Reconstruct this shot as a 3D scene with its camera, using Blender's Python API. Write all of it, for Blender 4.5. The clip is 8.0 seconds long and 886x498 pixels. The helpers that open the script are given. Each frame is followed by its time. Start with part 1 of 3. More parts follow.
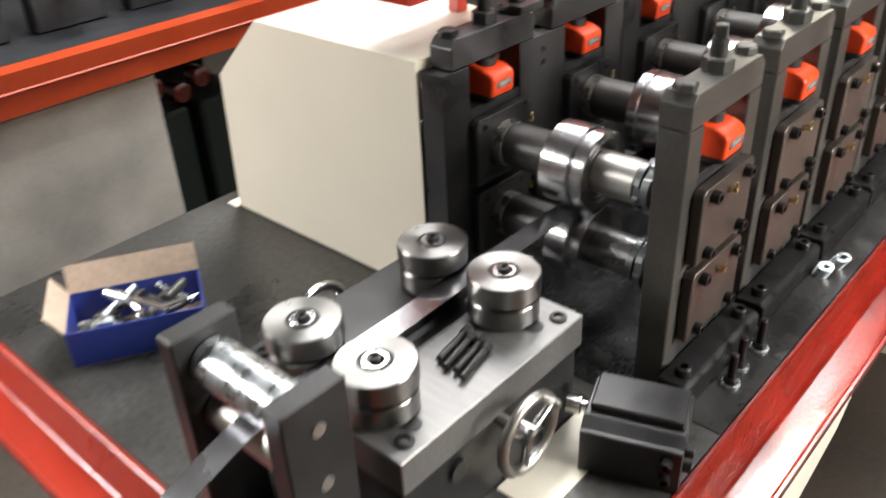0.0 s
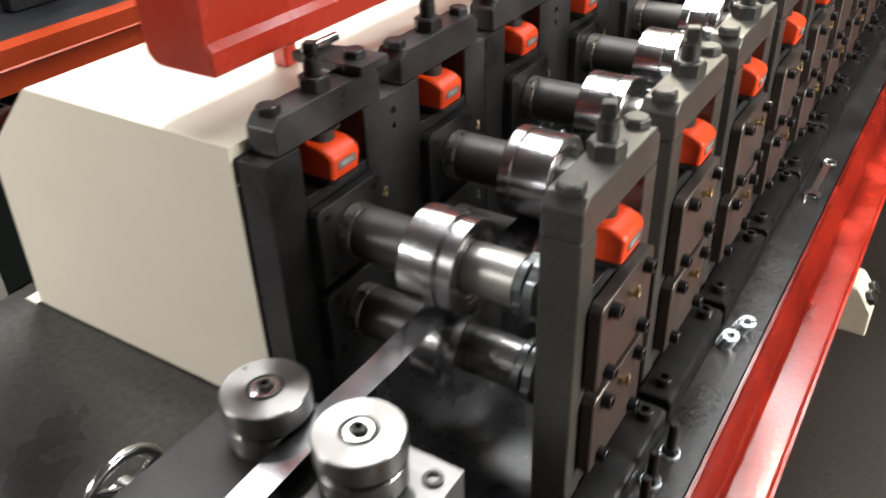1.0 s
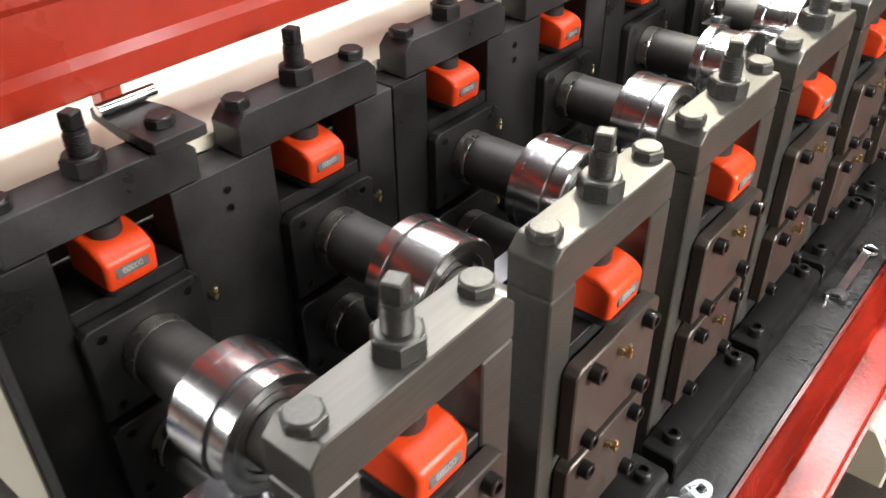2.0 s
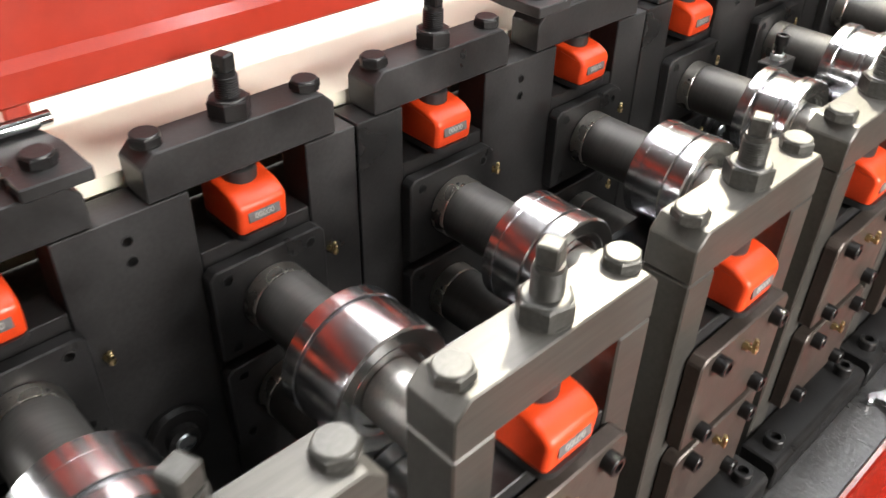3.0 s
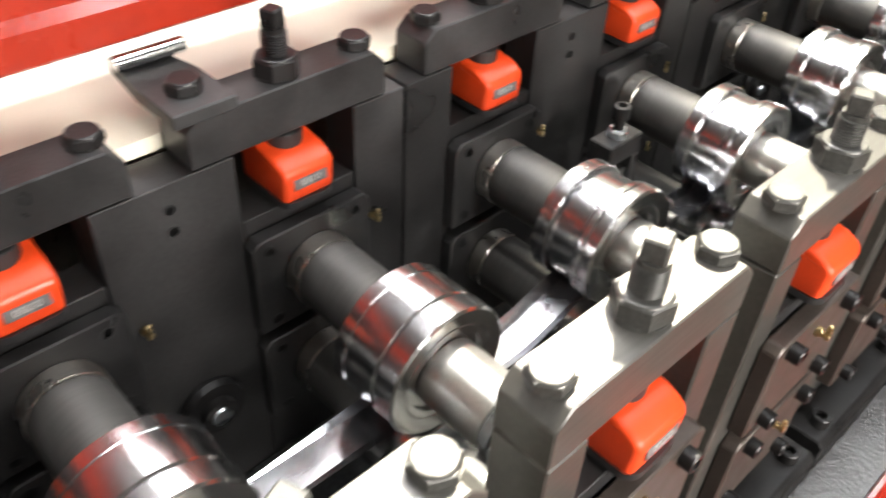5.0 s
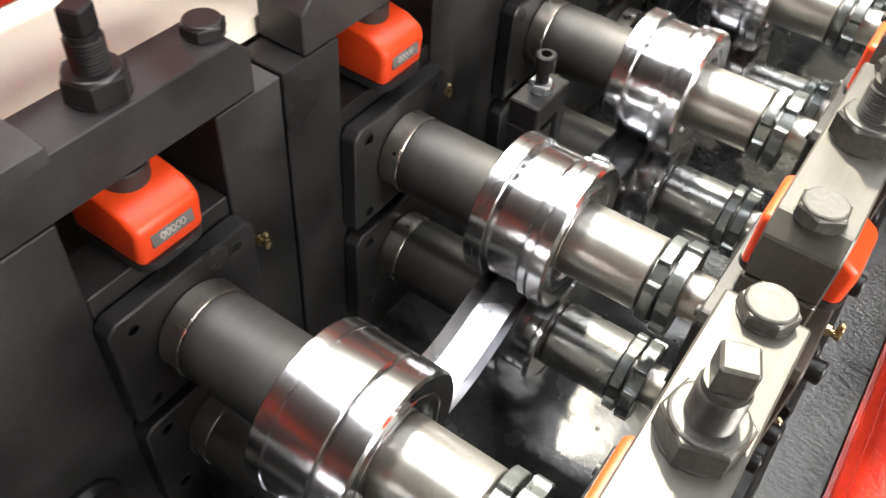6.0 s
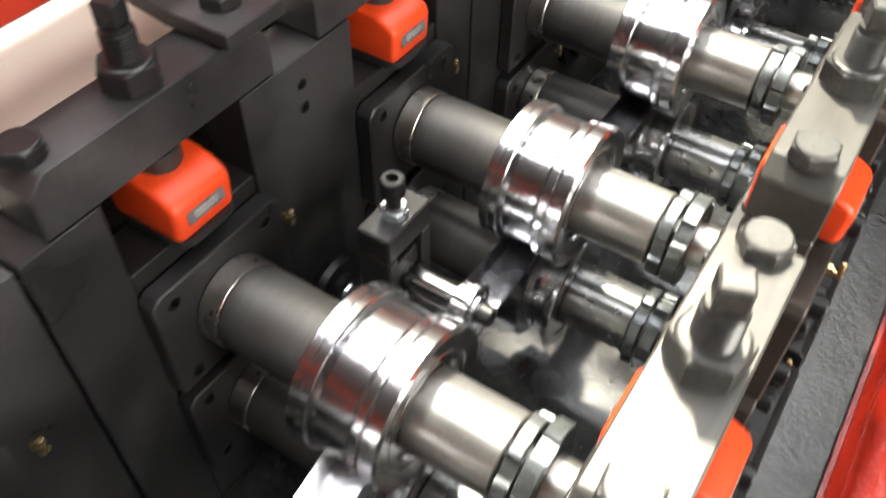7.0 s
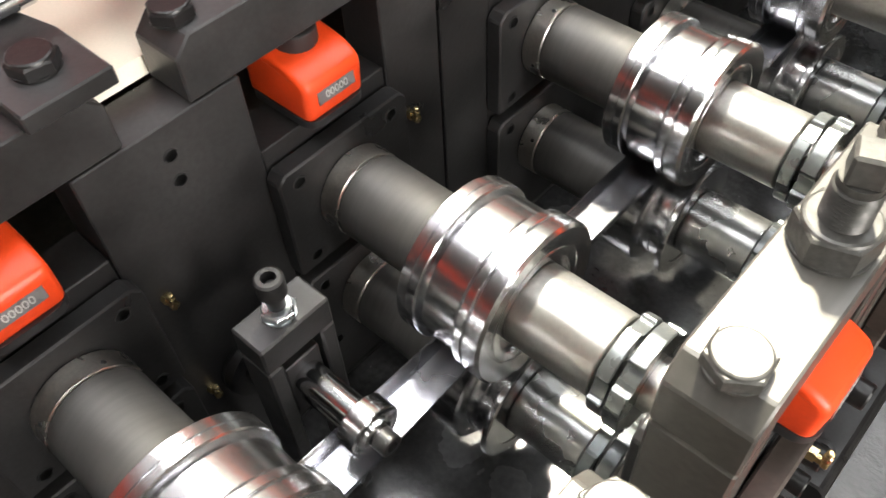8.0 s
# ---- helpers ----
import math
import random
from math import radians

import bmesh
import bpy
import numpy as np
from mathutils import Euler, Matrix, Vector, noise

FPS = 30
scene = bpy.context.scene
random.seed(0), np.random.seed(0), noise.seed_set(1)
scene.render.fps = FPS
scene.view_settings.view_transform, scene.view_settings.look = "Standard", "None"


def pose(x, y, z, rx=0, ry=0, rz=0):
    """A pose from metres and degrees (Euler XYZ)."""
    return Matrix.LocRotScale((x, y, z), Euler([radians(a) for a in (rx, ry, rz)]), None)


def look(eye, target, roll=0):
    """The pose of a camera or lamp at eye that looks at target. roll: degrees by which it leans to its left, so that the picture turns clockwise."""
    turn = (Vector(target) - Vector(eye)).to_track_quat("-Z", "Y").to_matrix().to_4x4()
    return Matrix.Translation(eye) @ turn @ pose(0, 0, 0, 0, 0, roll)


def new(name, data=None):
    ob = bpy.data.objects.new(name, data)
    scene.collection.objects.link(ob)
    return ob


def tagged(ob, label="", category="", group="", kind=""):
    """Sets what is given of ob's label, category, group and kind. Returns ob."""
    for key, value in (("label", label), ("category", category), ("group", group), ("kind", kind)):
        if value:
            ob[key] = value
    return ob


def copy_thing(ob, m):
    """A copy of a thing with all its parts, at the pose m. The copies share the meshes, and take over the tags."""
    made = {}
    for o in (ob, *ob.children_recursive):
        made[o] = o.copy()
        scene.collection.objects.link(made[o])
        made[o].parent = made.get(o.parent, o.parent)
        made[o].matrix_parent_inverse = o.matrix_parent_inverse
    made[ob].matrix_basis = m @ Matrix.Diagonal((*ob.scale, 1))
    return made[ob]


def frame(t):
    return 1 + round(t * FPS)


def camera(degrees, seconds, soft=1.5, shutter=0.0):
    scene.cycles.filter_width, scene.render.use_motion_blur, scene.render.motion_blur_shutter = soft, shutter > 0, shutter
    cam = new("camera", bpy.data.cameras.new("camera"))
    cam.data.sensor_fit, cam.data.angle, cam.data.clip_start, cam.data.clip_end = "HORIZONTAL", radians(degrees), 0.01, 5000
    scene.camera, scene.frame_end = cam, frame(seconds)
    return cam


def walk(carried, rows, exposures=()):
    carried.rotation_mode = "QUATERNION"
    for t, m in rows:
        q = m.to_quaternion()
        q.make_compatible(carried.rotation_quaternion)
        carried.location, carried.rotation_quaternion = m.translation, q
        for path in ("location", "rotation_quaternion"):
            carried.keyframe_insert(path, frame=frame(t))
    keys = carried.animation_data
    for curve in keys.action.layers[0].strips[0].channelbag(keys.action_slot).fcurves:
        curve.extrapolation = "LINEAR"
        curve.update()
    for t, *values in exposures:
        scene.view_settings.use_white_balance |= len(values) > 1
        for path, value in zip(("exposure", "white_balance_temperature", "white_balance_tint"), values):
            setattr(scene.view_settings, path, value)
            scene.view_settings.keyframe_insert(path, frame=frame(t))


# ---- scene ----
cam = camera(56.1, 8.0, shutter=0.45)

PATH = [
    (0, (0.585, -0.688, 0.78), (-0.582, 0.558, -0.261), -2.9),
    (0.3, (0.497, -0.622, 0.791), (-0.539, 0.732, -0.254), -2.8),
    (0.5, (0.471, -0.584, 0.788), (-0.504, 0.812, -0.262), -3.0),
    (1, (0.441, -0.443, 0.79), (-0.487, 0.96, -0.293), -2.2),
    (1.5, (0.455, -0.191, 0.791), (-0.56, 1.123, -0.324), -1.0),
    (1.7, (0.457, -0.116, 0.788), (-0.579, 1.165, -0.346), -1.1),
    (2.8, (0.424, 0.11, 0.76), (-0.707, 1.278, -0.405), 1.3),
    (3, (0.417, 0.161, 0.765), (-0.741, 1.288, -0.415), 1.4),
    (3.5, (0.373, 0.288, 0.748), (-0.809, 1.322, -0.491), 0.6),
    (4, (0.353, 0.427, 0.766), (-0.845, 1.416, -0.494), 1.3),
    (4.5, (0.358, 0.554, 0.76), (-0.833, 1.554, -0.498), 1.7),
    (5, (0.341, 0.633, 0.759), (-0.733, 1.723, -0.529), 3.3),
    (5.2, (0.297, 0.664, 0.751), (-0.675, 1.822, -0.559), 5.1),
    (6.3, (0.172, 0.785, 0.72), (-0.477, 1.947, -0.774), 4.1),
    (6.5, (0.173, 0.819, 0.728), (-0.453, 1.997, -0.762), 3.9),
    (7, (0.195, 0.959, 0.735), (-0.522, 2.088, -0.753), 1.0),
    (7.5, (0.199, 1.101, 0.718), (-0.647, 2.111, -0.787), -0.4),
    (8, (0.216, 1.169, 0.709), (-0.675, 2.072, -0.837), -3.6),
]
walk(cam, [(t, look(e, g, r)) for t, e, g, r in PATH],
     [(0.0, 0.08), (0.5, -0.2), (1.5, -0.18), (3.0, 0.1), (5.0, 0.22), (6.5, -0.03), (7.5, -0.12), (8.0, 0.02)])

# ---- light ----
P = 0.24          # pitch of the forming stations
N = 14            # stations in the row
world = bpy.data.worlds.new("hall_air")
scene.world = world
world.use_nodes = True
world.node_tree.nodes["Background"].inputs[0].default_value = (0.80, 0.90, 1.0, 1)
world.node_tree.nodes["Background"].inputs[1].default_value = 0.02


def area_lamp(name, place, target, sx, sy, watts, colour):
    data = bpy.data.lights.new(name, "AREA")
    data.shape, data.size, data.size_y, data.energy, data.color = "RECTANGLE", sx, sy, watts, colour
    ob = new(name, data)
    ob.matrix_basis = look(place, target)
    return ob


# none of these lamps is in view; all are added to light the row
LAMPS = [  # place, target, size, watts, colour
    ((-2.30, 2.40, 2.95), (-0.20, 0.70, 0.35), (1.5, 1.5), 30, (1.0, 0.99, 0.98)),
    # added to brighten the neighbour's panels and the cover top
    ((-1.00, 1.60, 3.45), (-1.00, 1.60, 0), (0.3, 2.4), 130, (0.97, 0.98, 1.0)),
    ((0.10, 0.55, 3.45), (0.10, 0.55, 0), (2.2, 0.25), 28, (0.92, 0.96, 1.0)),
    ((0.10, 2.00, 3.45), (0.10, 2.00, 0), (2.2, 0.25), 32, (0.92, 0.96, 1.0)),
    ((0.10, 3.40, 3.45), (0.10, 3.40, 0), (2.2, 0.25), 28, (0.92, 0.96, 1.0)),
    ((0.00, 4.65, 3.45), (0.00, 4.65, 0), (1.4, 0.5), 34, (0.92, 0.96, 1.0)),
    # two low fill lamps, added to brighten the side faces and cover front
    ((2.30, 1.00, 1.15), (0.2, 0.9, 0.25), (1.2, 0.9), 86, (1.0, 0.97, 0.94)),
    ((-1.70, -1.35, 1.15), (-0.5, 0.1, 0.2), (1.0, 0.3), 42, (1.0, 0.98, 0.96)),
]
for place, target, size, watts, colour in LAMPS:
    area_lamp("lamp_light", place, target, *size, watts, colour)

# added key spot, unseen, turned to the operator aisle; the edge of its cone runs along the middle of the machine to
# leave the drive side unlit
KEY_SPOT = ((-0.78, 2.85, 3.40), (3.20, 1.20, 0.0), (0.30, 0.30), 4600, (1.0, 0.94, 0.76))
key_spot = bpy.data.lights.new("flood_light", "SPOT")
key_spot.energy, key_spot.color, key_spot.shadow_soft_size = KEY_SPOT[3], KEY_SPOT[4], 0.13
key_spot.spot_size, key_spot.spot_blend = radians(72), 0.10
new("flood_light", key_spot).matrix_basis = look(KEY_SPOT[0], KEY_SPOT[1])


# ---- materials ----
def material(name, base, rough=0.5, metal=0.0, grain=120.0, vary=0.25, bump=0.02, stain=6.0, dirt=0.25, stretch=(1, 1, 1), coat=0.0, rvary=0.12, each=0.0, spin=0.0, about="Z"):
    m = bpy.data.materials.new(name)
    m.use_nodes = True
    nt = m.node_tree
    b = nt.nodes["Principled BSDF"]
    b.inputs["Metallic"].default_value = metal
    b.inputs["Coat Weight"].default_value = coat
    b.inputs["Coat Roughness"].default_value = 0.15
    co = nt.nodes.new("ShaderNodeTexCoord")
    mp = nt.nodes.new("ShaderNodeMapping")
    mp.inputs["Scale"].default_value = stretch
    nt.links.new(co.outputs["Object"], mp.inputs["Vector"])
    fine = nt.nodes.new("ShaderNodeTexNoise")
    fine.inputs["Scale"].default_value, fine.inputs["Detail"].default_value = grain, 4
    wide = nt.nodes.new("ShaderNodeTexNoise")
    wide.inputs["Scale"].default_value, wide.inputs["Detail"].default_value = stain, 5
    nt.links.new(mp.outputs[0], fine.inputs["Vector"])
    nt.links.new(co.outputs["Object"], wide.inputs["Vector"])
    def scaled(src, lo, hi):
        r = nt.nodes.new("ShaderNodeMapRange")
        r.inputs["From Min"].default_value, r.inputs["From Max"].default_value = 0.3, 0.7
        r.inputs["To Min"].default_value, r.inputs["To Max"].default_value = lo, hi
        nt.links.new(src, r.inputs["Value"])
        return r.outputs[0]
    def times(a, c):
        k = nt.nodes.new("ShaderNodeMath")
        k.operation = "MULTIPLY"
        nt.links.new(a, k.inputs[0])
        nt.links.new(c, k.inputs[1])
        return k.outputs[0]
    f = times(scaled(fine.outputs[0], 1 - vary, 1 + vary), scaled(wide.outputs[0], 1 - dirt, 1 + dirt * 0.6))
    if each:
        info = nt.nodes.new("ShaderNodeObjectInfo")
        r = nt.nodes.new("ShaderNodeMapRange")
        r.inputs["To Min"].default_value, r.inputs["To Max"].default_value = 1 - each, 1 + each
        nt.links.new(info.outputs["Random"], r.inputs["Value"])
        f = times(f, r.outputs[0])
    mix = nt.nodes.new("ShaderNodeVectorMath")
    mix.operation = "SCALE"
    mix.inputs[0].default_value = base
    nt.links.new(f, mix.inputs["Scale"])
    nt.links.new(mix.outputs[0], b.inputs["Base Color"])
    nt.links.new(scaled(wide.outputs[0], max(0.02, rough - rvary), min(1, rough + rvary)), b.inputs["Roughness"])
    if spin:
        tan = nt.nodes.new("ShaderNodeTangent")
        tan.direction_type, tan.axis = "RADIAL", about
        b.inputs["Anisotropic"].default_value = spin
        b.inputs["Anisotropic Rotation"].default_value = 0.25
        nt.links.new(tan.outputs[0], b.inputs["Tangent"])
    if bump:
        bm = nt.nodes.new("ShaderNodeBump")
        bm.inputs["Strength"].default_value, bm.inputs["Distance"].default_value = 0.5, bump * 0.01
        nt.links.new(fine.outputs[0], bm.inputs["Height"])
        nt.links.new(bm.outputs[0], b.inputs["Normal"])
    return m


BLACK_STEEL = material("blackened_steel", (0.036, 0.035, 0.035), 0.42, 0.35, 260, 0.12, 0.03, 13, 0.42, each=0.1, rvary=0.16)
GROUND_STEEL = material("ground_blackened_steel", (0.088, 0.083, 0.074), 0.40, 0.45, 220, 0.12, 0.02, 9, 0.15, stretch=(1, 0.08, 1))
BROWN_STEEL = material("browned_steel_plate", (0.085, 0.068, 0.058), 0.42, 0.4, 240, 0.12, 0.02, 14, 0.2, each=0.12)
BOLT_BLACK = material("black_oxide_bolt", (0.022, 0.021, 0.021), 0.38, 0.5, 300, 0.15, 0.03, 30, 0.2)
BOLT_GREY = material("phosphated_bolt", (0.075, 0.073, 0.067), 0.42, 0.5, 300, 0.2, 0.05, 40, 0.25)
CHROME = material("polished_chromed_steel", (0.66, 0.66, 0.67), 0.165, 1.0, 500, 0.04, 0.0, 9, 0.08, rvary=0.03, each=0.05)
TURNED = material("turned_steel", (0.58, 0.56, 0.52), 0.36, 1.0, 420, 0.10, 0.0, 25, 0.1, rvary=0.05)
# dark base stands in for shade: the key light misses the drive-side sleeves
SLEEVE_SHADED = material("shaded_spacer_sleeve", (0.068, 0.064, 0.059), 0.46, 0.45, 300, 0.10, 0.006, 14, 0.2, stretch=(1, 0.1, 0.1), each=0.08)
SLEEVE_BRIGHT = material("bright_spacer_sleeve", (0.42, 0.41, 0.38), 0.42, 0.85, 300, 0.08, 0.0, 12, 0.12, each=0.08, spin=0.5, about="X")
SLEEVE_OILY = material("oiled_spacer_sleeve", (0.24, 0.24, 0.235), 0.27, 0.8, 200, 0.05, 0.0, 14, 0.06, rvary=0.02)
STRIP = material("galvanised_strip", (0.38, 0.38, 0.40), 0.24, 1.0, 160, 0.06, 0.006, 6, 0.1, stretch=(1, 0.05, 1))
TABLE = material("oily_steel_table", (0.064, 0.061, 0.056), 0.38, 0.3, 90, 0.25, 0.05, 3.5, 0.45, rvary=0.22)
RED = material("red_machine_enamel", (0.37, 0.028, 0.012), 0.30, 0.0, 60, 0.06, 0.06, 5, 0.12, coat=0.4)
CREAM = material("cream_powder_coat", (0.78, 0.72, 0.59), 0.45, 0.0, 700, 0.03, 0.03, 3, 0.05)
ORANGE = material("orange_plastic", (0.82, 0.066, 0.012), 0.38, 0.0, 300, 0.04, 0.01, 20, 0.06)
BLACK_PLASTIC = material("black_plastic", (0.02, 0.02, 0.02), 0.45, 0.0, 200, 0.1, 0.02, 20, 0.1)
DISPLAY = material("grey_counter_window", (0.15, 0.14, 0.14), 0.3, 0.0, 400, 0.1, 0.0, 60, 0.15)
DIGIT = material("counter_digits", (0.45, 0.44, 0.42), 0.4, 0.0, 400, 0.1, 0.0, 60, 0.1)
RED_WET = material("oil_wet_red_enamel", (0.20, 0.011, 0.005), 0.15, 0.0, 150, 0.08, 0.16, 7, 0.45, coat=0.7)
DARK_GROUND = material("dark_ground_plate", (0.19, 0.185, 0.18), 0.36, 0.5, 200, 0.12, 0.02, 7, 0.3, stretch=(0.08, 1, 1))
TURNED_FACE = material("spun_turned_steel", (0.26, 0.255, 0.245), 0.30, 1.0, 420, 0.06, 0.0, 25, 0.08, rvary=0.04, spin=0.85)
OIL = material("oil_wet_black_tray", (0.034, 0.034, 0.034), 0.19, 0.3, 170, 0.3, 0.05, 11, 0.5, rvary=0.14)
OIL_FILM = material("speckled_oil_film", (0.060, 0.059, 0.057), 0.15, 0.5, 260, 0.2, 0.12, 9, 0.45, rvary=0.1, stretch=(0.5, 1, 1))
NUT_STEEL = material("dark_nut_steel", (0.15, 0.16, 0.16), 0.30, 0.7, 200, 0.08, 0.0, 20, 0.2)
ROLL_STEEL = material("polished_turned_roll", (0.64, 0.64, 0.65), 0.20, 1.0, 500, 0.04, 0.0, 9, 0.08, rvary=0.03, each=0.05)
COLLAR = material("bright_turned_collar", (0.74, 0.70, 0.64), 0.28, 1.0, 420, 0.08, 0.0, 25, 0.1, rvary=0.03)
PANEL = material("scuffed_grey_panel", (0.52, 0.50, 0.455), 0.5, 0.0, 80, 0.05, 0.05, 3.2, 0.38)
BRASS = material("brass", (0.62, 0.48, 0.25), 0.28, 1.0, 300, 0.1, 0.01, 60, 0.15)
ZINC = material("zinc_plated_steel", (0.66, 0.70, 0.72), 0.3, 1.0, 200, 0.1, 0.02, 60, 0.15)
CONCRETE = material("stained_concrete", (0.045, 0.034, 0.025), 0.6, 0.0, 60, 0.2, 0.3, 1.5, 0.4)
PLASTER = material("hall_plaster", (0.26, 0.25, 0.235), 0.8, 0.0, 60, 0.06, 0.2, 1.2, 0.12)
BLUE_CARD = material("blue_printed_card", (0.03, 0.055, 0.30), 0.45, 0.0, 120, 0.08, 0.05, 12, 0.12)
BROWN_CARD = material("brown_cardboard", (0.50, 0.38, 0.29), 0.8, 0.0, 120, 0.1, 0.1, 12, 0.15)
DARK_FAR = material("dark_machine_parts", (0.035, 0.036, 0.04), 0.5, 0.2, 40, 0.2, 0.1, 4, 0.3)
ORANGE_RED = material("orange_red_enamel", (0.46, 0.052, 0.010), 0.42, 0.0, 60, 0.06, 0.05, 4, 0.18)
GREEN_PAINT = material("dark_green_enamel", (0.008, 0.018, 0.015), 0.4, 0.0, 60, 0.1, 0.05, 6, 0.2)
GLOW = bpy.data.materials.new("lamp_tube_glow")
GLOW.use_nodes = True
GLOW.node_tree.nodes["Principled BSDF"].inputs["Emission Color"].default_value = (1, 0.98, 0.95, 1)
GLOW.node_tree.nodes["Principled BSDF"].inputs["Emission Strength"].default_value = 6


# ---- mesh helpers ----
def finish(bm, name, angle=21):
    me = bpy.data.meshes.new(name)
    bmesh.ops.recalc_face_normals(bm, faces=bm.faces)
    bm.to_mesh(me)
    bm.free()
    me.polygons.foreach_set("use_smooth", [True] * len(me.polygons))
    me.set_sharp_from_angle(angle=radians(angle))
    return me


RECOLOURED = {}


def part(name, bm, mat, parent=None, label="", m=None):
    me = bm if isinstance(bm, bpy.types.Mesh) else finish(bm, name)
    if not me.materials:
        me.materials.append(mat)
    elif me.materials[0] != mat:
        key = (me.name, mat.name)
        if key not in RECOLOURED:
            RECOLOURED[key] = me.copy()
            RECOLOURED[key].materials[0] = mat
        me = RECOLOURED[key]
    ob = new(name, me)
    if parent:
        ob.parent = parent
    if m is not None:
        ob.matrix_basis = m
    if label:
        ob["label"] = label
    return ob


def empty(name, m, label, category, group="", kind=""):
    ob = new(name)
    ob.matrix_basis = m
    return tagged(ob, label, category, group, kind)


def box(bm, x0, x1, y0, y1, z0, z1, bevel=0.0015, m=None):
    vs = [bm.verts.new((x, y, z)) for x in (x0, x1) for y in (y0, y1) for z in (z0, z1)]
    quads = [(0, 1, 3, 2), (4, 6, 7, 5), (0, 4, 5, 1), (2, 3, 7, 6), (0, 2, 6, 4), (1, 5, 7, 3)]
    fs = [bm.faces.new([vs[i] for i in q]) for q in quads]
    if bevel:
        es = list({e for f in fs for e in f.edges})
        r = bmesh.ops.bevel(bm, geom=es, offset=bevel, segments=1, affect="EDGES")
        vs = list({v for v in r["verts"]} | {v for v in vs if v.is_valid})
    if m is not None:
        bmesh.ops.transform(bm, matrix=m, verts=[v for v in vs if v.is_valid])
    return bm


def prism(bm, outline, axis, a, b, bevel=0.0):
    """A polygon in the two other axes, drawn out along axis from a to b."""
    def at(u, v, w):
        return {"x": (w, u, v), "y": (u, w, v), "z": (u, v, w)}[axis]
    lo = [bm.verts.new(at(u, v, a)) for u, v in outline]
    hi = [bm.verts.new(at(u, v, b)) for u, v in outline]
    n = len(outline)
    fs = [bm.faces.new(lo), bm.faces.new(hi[::-1])]
    fs += [bm.faces.new((lo[i], hi[i], hi[(i + 1) % n], lo[(i + 1) % n])) for i in range(n)]
    if bevel:
        es = list({e for f in fs for e in f.edges})
        bmesh.ops.bevel(bm, geom=es, offset=bevel, segments=1, affect="EDGES")
    return bm


def lathe(bm, profile, axis="x", at=(0, 0, 0), seg=40, closed=True):
    """Turns (position along axis, radius) pairs about the axis through at."""
    rings = []
    for p, r in profile:
        ring = []
        for i in range(seg):
            a = 2 * math.pi * i / seg
            c, s = r * math.cos(a), r * math.sin(a)
            v = {"x": (p, c, s), "y": (s, p, c), "z": (c, s, p)}[axis]
            ring.append(bm.verts.new(Vector(v) + Vector(at)))
        rings.append(ring)
    for r0, r1 in zip(rings, rings[1:]):
        for i in range(seg):
            j = (i + 1) % seg
            bm.faces.new((r0[i], r0[j], r1[j], r1[i]))
    if closed:
        bm.faces.new(rings[0])
        bm.faces.new(rings[-1][::-1])
    return bm


def tube_ring(bm, centre, big, small, axis="x", seg=40, sec=10):
    rings = []
    for i in range(seg):
        a = 2 * math.pi * i / seg
        ring = []
        for j in range(sec):
            b = 2 * math.pi * j / sec
            r, h = big + small * math.cos(b), small * math.sin(b)
            u, v = r * math.cos(a), r * math.sin(a)
            ring.append(bm.verts.new(Vector({"x": (h, u, v), "z": (u, v, h)}[axis]) + Vector(centre)))
        rings.append(ring)
    for i in range(seg):
        p, q = rings[i], rings[(i + 1) % seg]
        for j in range(sec):
            k = (j + 1) % sec
            bm.faces.new((p[j], q[j], q[k], p[k]))
    return bm


def hexagon(r, turn=0.0):
    return [(r * math.cos(math.pi * i / 3 + turn), r * math.sin(math.pi * i / 3 + turn)) for i in range(6)]


def hex_head(r, h, turn=0.3):
    """Hexagon head with a round turned crown and a washer face below."""
    bm = bmesh.new()
    hexa = hexagon(r, turn)
    rings = [[bm.verts.new((x * f, y * f, z)) for x, y in hexa] for f, z in ((1, 0.0015), (1, h - 0.0030), (0.93, h - 0.0018))]
    for lo, hi in zip(rings, rings[1:]):
        for i in range(6):
            bm.faces.new((lo[i], lo[(i + 1) % 6], hi[(i + 1) % 6], hi[i]))
    bm.faces.new(rings[-1])
    bm.faces.new(rings[0][::-1])
    lathe(bm, [(0, r * 0.93), (0.0015, r * 0.93)], "z", seg=24)
    lathe(bm, [(h - 0.0018, r * 0.865), (h - 0.0006, r * 0.83), (h, r * 0.77)], "z", seg=28)
    return finish(bm, "hex_head", 25)


def socket_head(r, h, axis="x"):
    """Cap screw head with a hexagon socket."""
    bm = bmesh.new()
    lathe(bm, [(0, r), (h * 0.9, r), (h, r * 0.9), (h, r * 0.55), (h * 0.45, r * 0.5)], axis, seg=20)
    return finish(bm, "socket_head", 30)


HEX = hex_head(0.0145, 0.0105)
NUT = hex_head(0.0195, 0.018, 0.1)
SOCKET_X = socket_head(0.0085, 0.011, "x")
SOCKET_Z = socket_head(0.011, 0.013, "z")
SOCKET_S = socket_head(0.0078, 0.011, "z")


def screw_mesh():
    bm = bmesh.new()
    prof, z = [], 0.0
    while z < 0.036:
        prof += [(z, 0.0098), (z + 0.001, 0.0108), (z + 0.002, 0.0098)]
        z += 0.0022
    prof += [(0.037, 0.0095), (0.041, 0.0095), (0.041, 0.0088)]
    lathe(bm, prof, "z", seg=24)
    box(bm, -0.0075, 0.0075, -0.0075, 0.0075, 0.0405, 0.056, 0.0014)
    return finish(bm, "adjusting_screw", 30)


